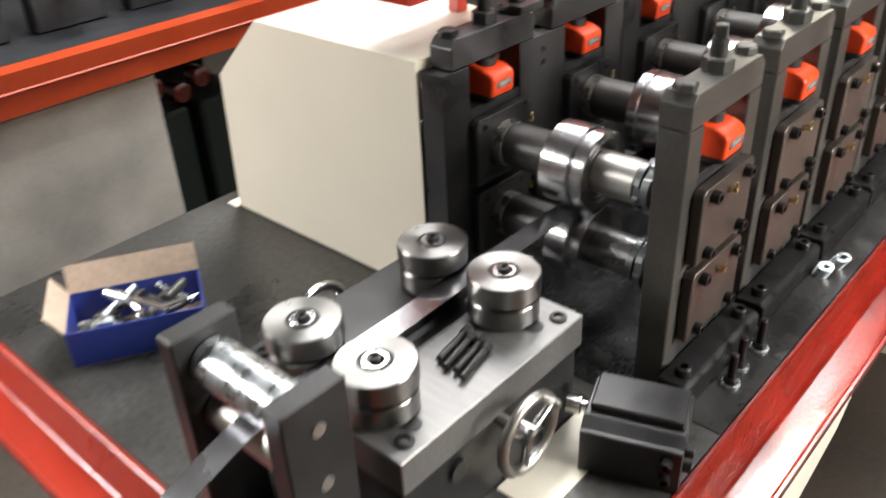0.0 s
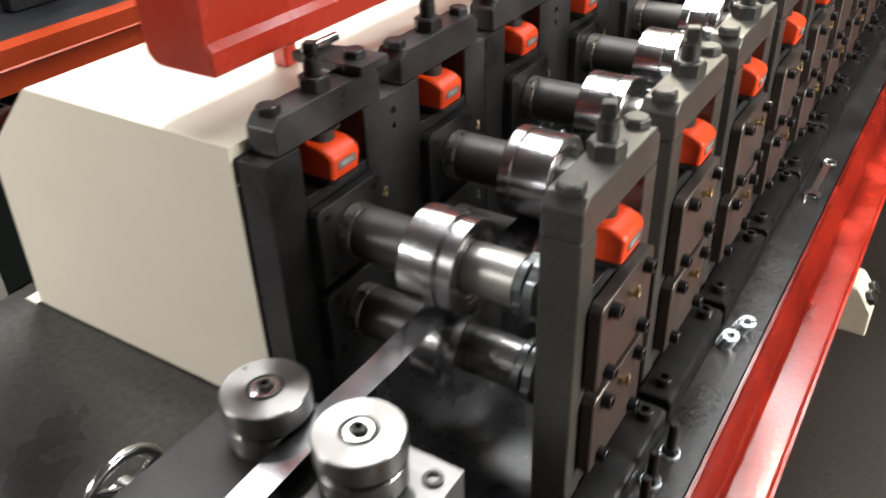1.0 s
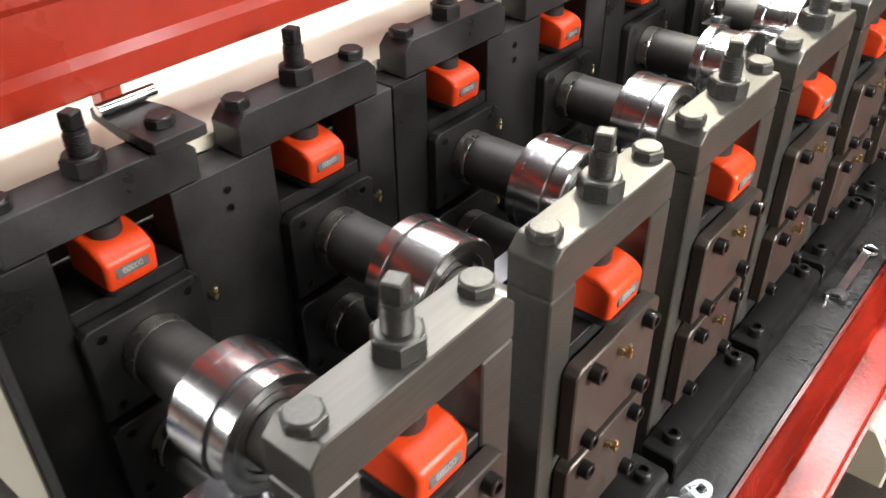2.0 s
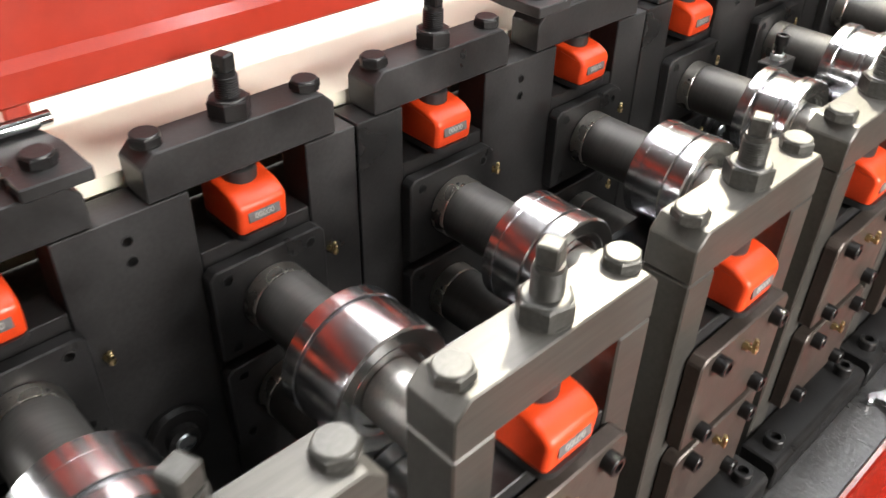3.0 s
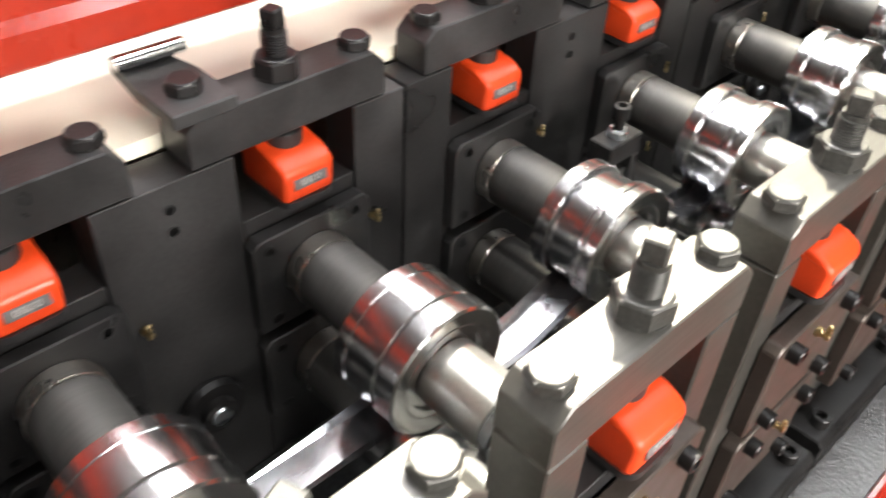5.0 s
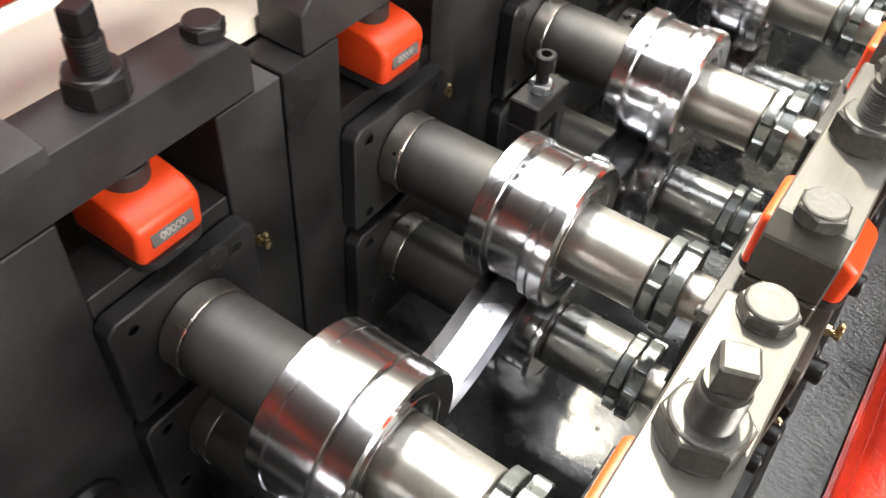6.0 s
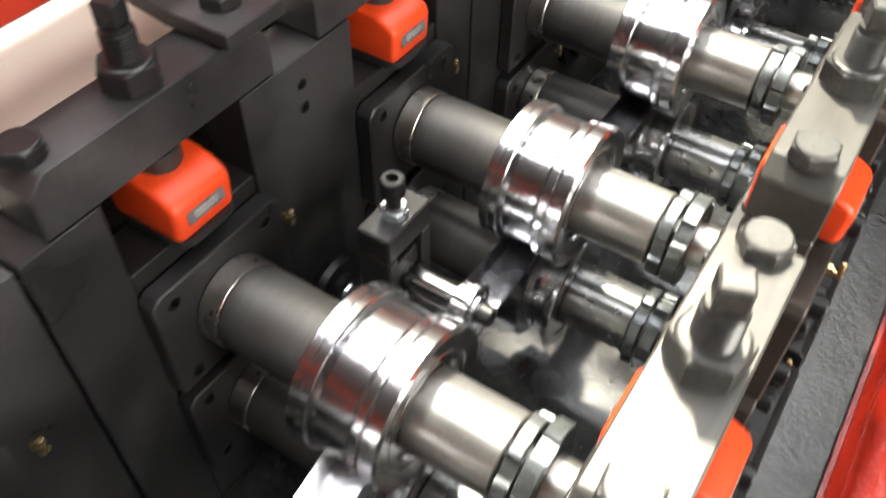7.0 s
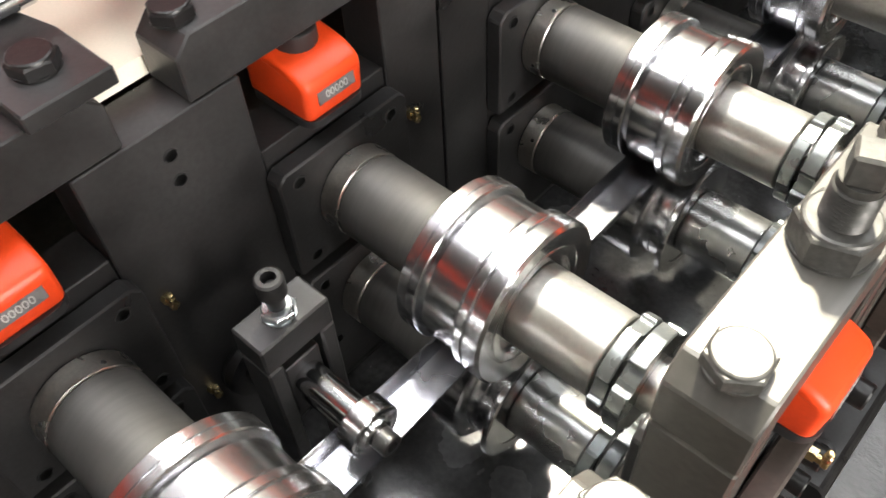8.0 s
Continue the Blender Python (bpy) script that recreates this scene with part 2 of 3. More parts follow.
def nipple_mesh():
    """Elbow grease nipple on a hexagon foot."""
    bm = bmesh.new()
    prism(bm, hexagon(0.0066), "x", 0, 0.007)
    lathe(bm, [(0.007, 0.0042), (0.012, 0.0042), (0.0135, 0.0052), (0.017, 0.0052), (0.018, 0.004)], "x", seg=20)
    lathe(bm, [(0.000, 0.0040), (0.008, 0.0040), (0.009, 0.0028), (0.011, 0.0034), (0.013, 0.0034), (0.014, 0.002)], "z", (0.0145, 0, 0.003), 20)
    bmesh.ops.scale(bm, vec=(0.68, 0.68, 0.68), verts=bm.verts)
    return finish(bm, "grease_nipple", 30)


SCREW, NIPPLE = screw_mesh(), nipple_mesh()


def rounded(x0, x1, y0, y1, r, n=5):
    pts = []
    for cx, cy, a in ((x1 - r, y1 - r, 0), (x0 + r, y1 - r, 90), (x0 + r, y0 + r, 180), (x1 - r, y0 + r, 270)):
        pts += [(cx + r * math.cos(radians(a + 90 * i / n)), cy + r * math.sin(radians(a + 90 * i / n))) for i in range(n + 1)]
    return pts


# ---- hall ----
def hall():
    g = bmesh.new()
    prism(g, [(-9, -9), (9, -9), (9, 12), (-9, 12)], "z", -0.9, -0.80)
    tagged(part("ground", g, CONCRETE), "stained brown-grey concrete workshop floor", "floor", kind="structure")
    for name, b in (("wall_west", (-6.2, -6, -7, 10)), ("wall_east", (5, 5.2, -7, 10)), ("wall_south", (-6, 5, -7.2, -7)), ("wall_north", (-6, 5, 10, 10.2))):
        w = bmesh.new()
        box(w, *b, -0.80, 4.2, 0)
        tagged(part(name, w, PLASTER), "plain plastered workshop wall", "wall", kind="structure")
    c = bmesh.new()
    box(c, -6.2, 5.2, -7.2, 10.2, 4.2, 4.35, 0)
    tagged(part("ceiling", c, PLASTER), "plain light workshop ceiling", "ceiling", kind="structure")
    # housings for the added lamps and spot, all out of view
    for place, target, size, watts, colour in LAMPS + [KEY_SPOT]:
        lamp = empty("ceiling_lamp", pose(*place), "unseen white lamp added to light the machine row", "lamp", "workshop lamps")
        tilt = look((0, 0, 0), Vector(target) - Vector(place))
        s = bmesh.new()
        w, l = size
        box(s, -w / 2 - 0.03, w / 2 + 0.03, -l / 2 - 0.03, l / 2 + 0.03, 0.03, 0.09, 0.01)
        part("housing", s, CREAM, lamp, "", tilt)
        d = bmesh.new()
        box(d, -w / 2, w / 2, -l / 2, l / 2, 0.012, 0.028, 0.003)
        part("diffuser", d, GLOW, lamp, "", tilt)
        r = bmesh.new()
        lathe(r, [(0.04, 0.008), (4.21 - place[2], 0.008)], "z", seg=18)
        part("hanger", r, BOLT_GREY, lamp)


hall()


# ---- machine bed ----
def trough(bm, a0, a1, axis):
    """Rolled channel with a tall inner leg and a low outer lip, drawn out along axis."""
    w, d, t, r, lip = 0.086, 0.058, 0.007, 0.014, 0.009
    pts = [(0, 0), (0, -d), (w, -d), (w, -d + t + lip), (w - 0.004, -d + t + lip)]
    for i in range(6):
        a = radians(-90 * i / 5)
        pts.append((w - 0.004 - 0.006 + 0.006 * math.cos(a), -d + t + 0.006 + 0.006 * math.sin(a)))
    for i in range(6):
        a = radians(-90 - 90 * i / 5)
        pts.append((t + 0.016 + r + r * math.cos(a), -d + t + r + r * math.sin(a)))
    pts[-1] = (t + 0.018, -d + t + r * 0.9)
    pts += [(t + 0.001, -0.002), (t - 0.002, 0)]
    prism(bm, pts, axis, a0, a1)
    return bm


def machine_bed():
    bed = empty("machine_bed", pose(0, 0, 0), "oily dark steel bed with red channel rails on cream legs", "machine bed")
    t = bmesh.new()
    box(t, -0.79, 0.303, -0.392, 3.9, -0.018, 0, 0.001)
    part("bed_plate", t, TABLE, bed, "oil-stained dark steel plate")
    t = bmesh.new()
    box(t, -0.156, 0.156, 0.10, 3.7, 0.0006, 0.004, 0.0008)
    part("drip_tray", t, OIL, bed, "black oil-wet drip tray")
    t = bmesh.new()
    box(t, 0.2475, 0.3025, 0.12, 3.8, 0.0004, 0.0016, 0)
    part("oil_film", t, OIL_FILM, bed, "oil-wet strip of the bed")
    rnd = random.Random(11)
    d = bmesh.new()
    for i in range(420):
        y = rnd.choice((0.36, 0.84, 1.08, 1.32, 1.56, 1.80, 2.04)) + rnd.gauss(0, 0.035)
        x, q = rnd.uniform(-0.02, 0.15), rnd.uniform(0.0008, 0.0028)
        lathe(d, [(0.0041, q), (0.0041 + q * 0.25, q * 0.85), (0.0041 + q * 0.42, q * 0.4)], "z", (x, y, 0), 8)
    drops = part("oil_drops", d, OIL_FILM, bed, "beads of oil on the tray")
    drops["kind"] = "stuff"
    # thin cream sheet added where the bed shows a bright glare
    t = bmesh.new()
    box(t, 0.136, 0.206, -0.135, 0.050, 0.0005, 0.0022, 0.0004)
    part("pale_pad", t, CREAM, bed, "added cream patch in place of the bright glare beside the entry guide")
    r = bmesh.new()
    trough(r, -0.50, 3.9, "y")
    part("side_rail", r, RED_WET, bed, "glossy red channel rail wet with oil", pose(0.305, 0, 0.002))
    r = bmesh.new()
    trough(r, -0.88, 0.300, "x")
    part("front_rail", r, RED, bed, "glossy red channel rail", Matrix.Translation((0, -0.395, 0.002)) @ Matrix.Diagonal((1, -1, 1, 1)))
    r = bmesh.new()
    box(r, -0.80, -0.792, -0.392, 3.9, -0.10, -0.016, 0.002)
    part("edge_rail", r, RED, bed)
    for y in (-0.3, 1.6, 3.6):
        for x in (-0.72, 0.22):
            g = bmesh.new()
            box(g, x - 0.05, x + 0.05, y - 0.05, y + 0.05, -0.80, -0.02, 0.004)
            part("leg", g, CREAM, bed)
    for x in (-0.72, 0.235):
        g = bmesh.new()
        box(g, x - 0.04, x + 0.07, -0.38, 3.9, -0.17, -0.064, 0.004)
        part("longitudinal_beam", g, CREAM, bed)
    g = bmesh.new()
    prism(g, [(-0.47, -0.062), (0.42, -0.062), (0.36, -0.12), (0.10, -0.20), (-0.04, -0.42), (-0.06, -0.80), (-0.47, -0.80)], "x", 0.372, 0.386, 0.002)
    part("end_plate", g, CREAM, bed, "cream steel end plate")
    for y in (0.96, 2.3):
        g = bmesh.new()
        prism(g, [(0.30, -0.06), (0.40, -0.075), (0.43, -0.12), (0.43, -0.17), (0.30, -0.17)], "y", y - 0.035, y + 0.035, 0.003)
        lug = part("levelling_lug", g, CREAM, bed, "cream steel levelling lug")
        for dy in (-0.016, 0.016):
            part("bolt", HEX, BOLT_BLACK, lug, "", pose(0.418, y + dy, -0.10, 0, 55, 0))


machine_bed()


# ---- roll stands ----
def digits_mesh():
    """Counter reading, facing +x."""
    cu = bpy.data.curves.new("digits", "FONT")
    cu.body, cu.size, cu.align_x, cu.align_y, cu.extrude = "00000", 0.0082, "CENTER", "CENTER", 0.0002
    ob = new("digits", cu)
    me = bpy.data.meshes.new_from_object(ob.evaluated_get(bpy.context.evaluated_depsgraph_get()))
    bpy.data.objects.remove(ob)
    me.transform(Matrix(((0, 0, 1, 0.0011), (1, 0, 0, 0), (0, 1, 0, 0), (0, 0, 0, 1))))
    me.materials.clear()
    return me


DIGITS = digits_mesh()


def counter_shell():
    """Wedge-shaped housing with rounded corners, its cheeks drawn in towards both ends."""
    corners = [(-0.030, 0.0), (0.035, 0.0), (0.0375, 0.0300), (0.026, 0.0385), (-0.020, 0.0465), (-0.030, 0.0435)]
    radii = [0.002, 0.005, 0.006, 0.010, 0.006, 0.004]
    outline = []
    for i, (c, r) in enumerate(zip(corners, radii)):
        c = Vector(c)
        p, q = Vector(corners[i - 1]) - c, Vector(corners[(i + 1) % len(corners)]) - c
        p, q = c + p.normalized() * r, c + q.normalized() * r
        for j in range(6):
            t = j / 5
            outline.append(p * (1 - t) ** 2 + c * 2 * t * (1 - t) + q * t * t)
    mid = Vector((0.003, 0.021))
    bm, rings = bmesh.new(), []
    half, edge = 0.0260, 0.0055
    steps = [(-half + edge * (1 - math.cos(radians(15 * j))), 1 - 0.17 * (1 - math.sin(radians(15 * j)))) for j in range(7)]
    for y, f in steps + [(-y, f) for y, f in reversed(steps)]:
        rings.append([bm.verts.new((mid.x + (o.x - mid.x) * f, y, mid.y + (o.y - mid.y) * f)) for o in outline])
    n = len(outline)
    for r0, r1 in zip(rings, rings[1:]):
        for i in range(n):
            bm.faces.new((r0[i], r0[(i + 1) % n], r1[(i + 1) % n], r1[i]))
    bm.faces.new(rings[0])
    bm.faces.new(rings[-1][::-1])
    return bm


def indicator(parent, x, y, z):
    """Orange position counter round the adjusting screw, facing +x."""
    b = counter_shell()
    body = part("position_indicator", finish(b, "position_indicator", 45), ORANGE, parent, "orange plastic position counter with a grey number window", pose(x, y, z))
    d = bmesh.new()
    box(d, -0.0004, 0.0009, -0.0165, 0.0165, -0.0050, 0.0050, 0)
    win = part("counter_window", d, DISPLAY, body, "grey number window", pose(0.0366, 0, 0.0185, 0, -4.9, 0))
    part("counter_reading", DIGITS, DIGIT, win, "pale digits 00000")
    c = bmesh.new()
    lathe(c, [(0.040, 0.0165), (0.052, 0.0165), (0.053, 0.0155), (0.053, 0.011), (0.060, 0.011)], "z", seg=28)
    part("clamp_collar", c, BLACK_PLASTIC, body, "black clamp collar")
    # black rounded plate along the foot of the housing
    s = bmesh.new()
    prism(s, rounded(-0.032, 0.0375, -0.0265, 0.0265, 0.012), "z", -0.005, 0.0012)
    part("base_gasket", s, BLACK_PLASTIC, body)
    return body


CHAMFER = [(-0.096, 0.387), (0.096, 0.387), (0.096, 0.418), (0.084, 0.430), (-0.084, 0.430), (-0.096, 0.418)]


def head_parts(stand, x, y, cap_mat, bolt_mat):
    """Cap bar with its bolts, adjusting screw and counter."""
    c = bmesh.new()
    prism(c, [(y + u, v) for u, v in CHAMFER], "x", x - 0.021, x + 0.021, 0.0012)
    cap = part("cap_bar", c, cap_mat, stand)
    for i, dy in enumerate((-0.079, 0.079)):
        part("cap_bolt", HEX, bolt_mat, cap, "", pose(x, y + dy, 0.430, 0, 0, 17 + 31 * i))
    part("lock_nut", NUT, bolt_mat, cap, "", pose(x, y, 0.430, 0, 0, 12))
    part("adjusting_screw", SCREW, bolt_mat, cap, "square-ended threaded adjusting screw", pose(x, y, 0.430, 0, 0, 20))
    s = bmesh.new()
    lathe(s, [(0.30, 0.0095), (0.40, 0.0095)], "z", (x, y, 0), 20)
    part("screw_shank", s, BOLT_GREY, stand)
    indicator(stand, x, y, 0.3275)


def bearing_plate(name, stand, x0, x1, y, z, mat, bolts, out):
    w = 0.071 if bolts else 0.0635
    b = bmesh.new()
    prism(b, [(y - w, z - 0.052), (y + w, z - 0.052), (y + w, z + 0.047), (y + w - 0.007, z + 0.054), (y - w + 0.007, z + 0.054), (y - w, z + 0.047)], "x", x0, x1, 0.0015)
    p = part(name, b, mat, stand)
    for dy in (-0.046, 0.046):
        for dz in (-0.040, 0.040):
            if bolts:
                part("socket_bolt", SOCKET_X, BOLT_BLACK, p, "", pose(out, y + dy, z + dz, 33, 0, 0))
            else:
                h = bmesh.new()
                lathe(h, [(0, 0.0062), (0.0006, 0.0062), (0.0006, 0.0045), (-0.003, 0.0045)], "x", (out, y + dy, z + dz), 20)
                part("bolt_hole", h, BLACK_PLASTIC, p)
    return p


def near_stand():
    """Single stand on the operator side, at y = 0."""
    s = empty("roll_stand", pose(0, 0, 0), "dark blackened steel roll stand with bolted cap and orange counter", "roll stand", "operator-side roll stands")
    x = 0.18
    for y0, y1 in ((-0.096, -0.060), (0.060, 0.096)):
        b = bmesh.new()
        box(b, x - 0.021, x + 0.021, y0, y1, 0.0, 0.3855, 0.0015)
        part("column", b, GROUND_STEEL, s)
    b = bmesh.new()
    box(b, x - 0.0195, x + 0.0195, -0.059, 0.059, 0.0, 0.318, 0.001)
    part("bearing_block", b, BLACK_STEEL, s)
    head_parts(s, x, 0, GROUND_STEEL, BOLT_GREY)
    for z in (0.25, 0.13):
        p = bearing_plate("bearing_cover", s, 0.2015, 0.217, 0, z, BROWN_STEEL, True, 0.217)
        part("grease_nipple", NIPPLE, BRASS, p, "brass grease nipple", pose(0.217, 0.0, z + 0.032))
        bearing_plate("bearing_flange", s, 0.143, 0.1585, 0, z, BLACK_STEEL, False, 0.143)
    b = bmesh.new()
    prism(b, [(0.2015, 0), (0.247, 0), (0.247, 0.034), (0.241, 0.040), (0.2015, 0.040)], "y", -0.112, 0.112, 0.002)
    foot = part("foot_bar", b, BOLT_BLACK, s, "black foot bar with cap screws")
    for y in (-0.085, 0.085):
        part("cap_screw", SOCKET_Z, BOLT_BLACK, foot, "", pose(0.226, y, 0.040))
    return s


def far_stand():
    """Double stand on the drive side for the stations at y = 0 and y = P."""
    s = empty("double_roll_stand", pose(0, 0, 0), "dark blackened steel double roll stand with two caps and orange counters", "roll stand", "drive-side roll stands")
    x = -0.18
    for y0, y1 in ((-0.1185, -0.060), (0.060, P - 0.060), (P + 0.060, P + 0.1185)):
        b = bmesh.new()
        box(b, x - 0.021, x + 0.021, y0, y1, 0.0, 0.3855, 0.001)
        part("column", b, BLACK_STEEL, s)
    for z in (0.362, 0.341):
        h = bmesh.new()
        lathe(h, [(0, 0.0055), (0.0006, 0.0055), (0.0006, 0.0042), (-0.003, 0.0042)], "x", (x + 0.021, P / 2, z), 20)
        part("bolt_hole", h, BLACK_PLASTIC, s)
    b = bmesh.new()
    lathe(b, [(x + 0.021, 0.010), (x + 0.021, 0.030), (x + 0.027, 0.032), (x + 0.034, 0.030), (x + 0.034, 0.017), (x + 0.042, 0.017), (x + 0.043, 0.014)], "x", (0, P / 2, 0.135), 28)
    tie = part("tie_bolt", b, BOLT_BLACK, s, "round black tie bolt")
    b = bmesh.new()
    lathe(b, [(x + 0.043, 0.0105), (x + 0.046, 0.0095)], "x", (0, P / 2, 0.135), 20)
    part("tie_bolt_end", b, ZINC, tie)
    for y in (0, P):
        b = bmesh.new()
        box(b, x - 0.0195, x + 0.0195, y - 0.059, y + 0.059, 0.0, 0.318, 0.001)
        part("bearing_block", b, BLACK_STEEL, s)
        head_parts(s, x, y, BLACK_STEEL, BOLT_BLACK)
        for z in (0.25, 0.13):
            bearing_plate("bearing_flange", s, -0.1585, -0.143, y, z, BLACK_STEEL, False, -0.143)
        part("grease_nipple", NIPPLE, BRASS, s, "brass grease nipple", pose(x + 0.021, y + 0.068 + 0.011, 0.260))
        part("grease_nipple", NIPPLE, BRASS, s, "brass grease nipple", pose(x + 0.021, y + 0.068 + 0.011, 0.140))
    return s


first = near_stand()
for k in range(2, N + 1):
    copy_thing(first, pose(0, k * P, 0))
first.matrix_basis = pose(0, P, 0)
first = far_stand()
for k in range(3, N + 1, 2):
    copy_thing(first, pose(0, k * P, 0))
first.matrix_basis = pose(0, P, 0)


# ---- forming rolls ----
def slotted_nut(x0, x1, r, turn):
    bm = bmesh.new()
    pts = []
    for i in range(4):
        for a, q in ((-30, r), (-18, r), (-6, r), (6, r), (18, r), (30, r), (32, r * 0.89), (45, r * 0.89), (58, r * 0.89)):
            b = radians(90 * i + a + turn)
            pts.append((q * math.cos(b), q * math.sin(b)))
    prism(bm, pts, "x", x0, x1, 0.0008)
    return bm


FACE = [(0.0325, 0.0465), (0.0318, 0.046), (0.0318, 0.045), (0.0325, 0.0445), (0.0325, 0.0385), (0.0290, 0.0375), (0.0290, 0.029)]
UPPER = {  # roll outlines, position across the line and radius
    "banded": [(-0.038, 0.054), (-0.038, 0.0585), (-0.0365, 0.060), (-0.020, 0.060), (-0.0197, 0.0593), (-0.0192, 0.0593), (-0.0189, 0.060), (0.0085, 0.060), (0.0095, 0.0592), (0.0097, 0.0535), (0.0135, 0.0535), (0.0137, 0.0572), (0.0145, 0.058), (0.0330, 0.058), (0.0340, 0.057)] + FACE,
    "wide": [(-0.039, 0.057), (-0.039, 0.0628), (-0.0378, 0.064), (-0.0222, 0.064), (-0.0214, 0.0632), (-0.0212, 0.0602), (-0.0190, 0.0602), (-0.0188, 0.0622), (-0.0180, 0.063), (0.0325, 0.063), (0.0345, 0.061)] + FACE,
    "step": [(-0.038, 0.054), (-0.038, 0.0605), (-0.0368, 0.0618), (-0.0255, 0.0618), (-0.0250, 0.0606), (-0.0242, 0.0606), (-0.0237, 0.0612), (0.0085, 0.0612), (0.0100, 0.0598), (0.0102, 0.0575), (0.0122, 0.0575), (0.0124, 0.0612), (0.0132, 0.062), (0.0320, 0.062), (0.0340, 0.060)] + FACE,
    "flanged": [(-0.039, 0.054), (-0.039, 0.0600), (-0.0378, 0.0612), (-0.0306, 0.0612), (-0.0302, 0.0602), (-0.0296, 0.0602), (-0.0292, 0.0614), (-0.0232, 0.0614), (-0.0222, 0.0604), (-0.0220, 0.0528), (-0.0186, 0.0528), (-0.0184, 0.0566), (-0.0178, 0.0572), (0.0076, 0.0572), (0.0082, 0.0566), (0.0084, 0.0536), (0.0112, 0.0536), (0.0114, 0.0608), (0.0122, 0.0618), (0.0178, 0.0618), (0.0186, 0.0610), (0.0188, 0.0590), (0.0200, 0.0590), (0.0202, 0.0618), (0.0210, 0.0628), (0.0315, 0.0628), (0.0340, 0.0606)] + FACE,
}
LOWER = {
    "banded": [(-0.034, 0.036), (-0.034, 0.050), (-0.026, 0.0585), (0.0085, 0.0585), (0.0105, 0.054), (0.0105, 0.044), (0.021, 0.044), (0.0225, 0.058), (0.0235, 0.0615), (0.0345, 0.0615), (0.0355, 0.060), (0.0355, 0.046), (0.0348, 0.0455), (0.0348, 0.030)],
    "flanged": [(-0.034, 0.034), (-0.034, 0.044), (-0.029, 0.050), (-0.024, 0.0585), (0.0050, 0.0585), (0.0065, 0.056), (0.0065, 0.047), (0.0075, 0.0455), (0.0155, 0.0455), (0.0158, 0.0435), (0.0175, 0.0435), (0.0178, 0.0460), (0.0262, 0.0460), (0.0300, 0.0545), (0.0305, 0.0560), (0.0345, 0.0560), (0.0355, 0.0550), (0.0355, 0.0440), (0.0348, 0.0435), (0.0348, 0.030)],
}


def roll_shaft(k, z, upper):
    kind = ("banded", "wide", "step", "step")[k - 1] if k < 5 else "flanged"
    if not upper:
        kind = "banded" if k < 5 else "flanged"
    s = empty("roll_shaft", pose(0, k * P, z, 23 * k + (9 if upper else 50), 0, 0),
              ("polished steel upper forming roll on a sleeved shaft" if upper else "oiled steel lower forming roll on a sleeved shaft"),
              "forming roll", "upper forming rolls" if upper else "lower forming rolls")
    b = bmesh.new()
    lathe(b, [(-0.20, 0.019), (0.20, 0.019)], "x", seg=28)
    part("shaft", b, TURNED, s)
    b = bmesh.new()
    lathe(b, [(-0.1425, 0.020), (-0.1425, 0.0340), (-0.1415, 0.0350), (-0.1250, 0.0350), (-0.1242, 0.0342), (-0.1242, 0.020)], "x", seg=44)
    c = part("bearing_collar", b, COLLAR, s, "bright turned collar")
    for i in range(4 * (k % 2)):
        a = math.pi / 2 * i + 0.4
        h = bmesh.new()
        lathe(h, [(0.0340, 0.0018), (0.0352, 0.0018)], "z", seg=18)
        part("grub_hole", h, BLACK_PLASTIC, c, "", Matrix.Rotation(a, 4, "X") @ Matrix.Translation((-0.130, 0, 0)))
    b = bmesh.new()
    lathe(b, [(-0.1238, 0.020), (-0.1238, 0.0338), (-0.1230, 0.0345), (-0.0402, 0.0345), (-0.0396, 0.0338), (-0.0396, 0.02)], "x", seg=44)
    part("spacer_sleeve", b, SLEEVE_SHADED, s, "grey spacer sleeve, coloured dark for the shade on the drive side")
    b = bmesh.new()
    prof = (UPPER if upper else LOWER)[kind]
    lathe(b, [(prof[0][0], 0.02)] + prof + [(prof[-1][0], 0.02)], "x", seg=72)
    part("forming_roll", b, ROLL_STEEL, s, "mirror-polished grooved roll")
    b = bmesh.new()
    x0 = 0.0292 if upper else 0.0358
    if not upper:
        lathe(b, [(x0, 0.02), (x0, 0.0310), (0.097, 0.0310), (0.098, 0.0300), (0.098, 0.02)], "x", seg=44)
    else:
        lathe(b, [(x0, 0.02), (x0, 0.0300), (x0 + 0.001, 0.0310), (0.095, 0.0310), (0.096, 0.0300), (0.096, 0.02)], "x", seg=44)
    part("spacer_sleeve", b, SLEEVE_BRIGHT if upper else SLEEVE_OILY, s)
    part("ring_nut", slotted_nut(0.099, 0.109, 0.0365, 10 * k), NUT_STEEL, s, "slotted ring nut")
    part("ring_nut", slotted_nut(0.112, 0.124, 0.0385, 35 + 14 * k), NUT_STEEL, s, "slotted ring nut")


for k in range(1, N + 1):
    roll_shaft(k, 0.252, True)
    roll_shaft(k, 0.13, False)


# ---- steel strip ----
def strip_height(y):
    if y < -0.36:
        return 0.197 - 0.55 * (-0.36 - y) ** 1.25
    z = 0.190 + 0.007 * min(1, max(0, (0.1 - y) / 0.1))
    if 0.95 < y < 1.20:
        z -= 0.028 * math.sin(math.pi * (y - 0.95) / 0.25) ** 2
    return z


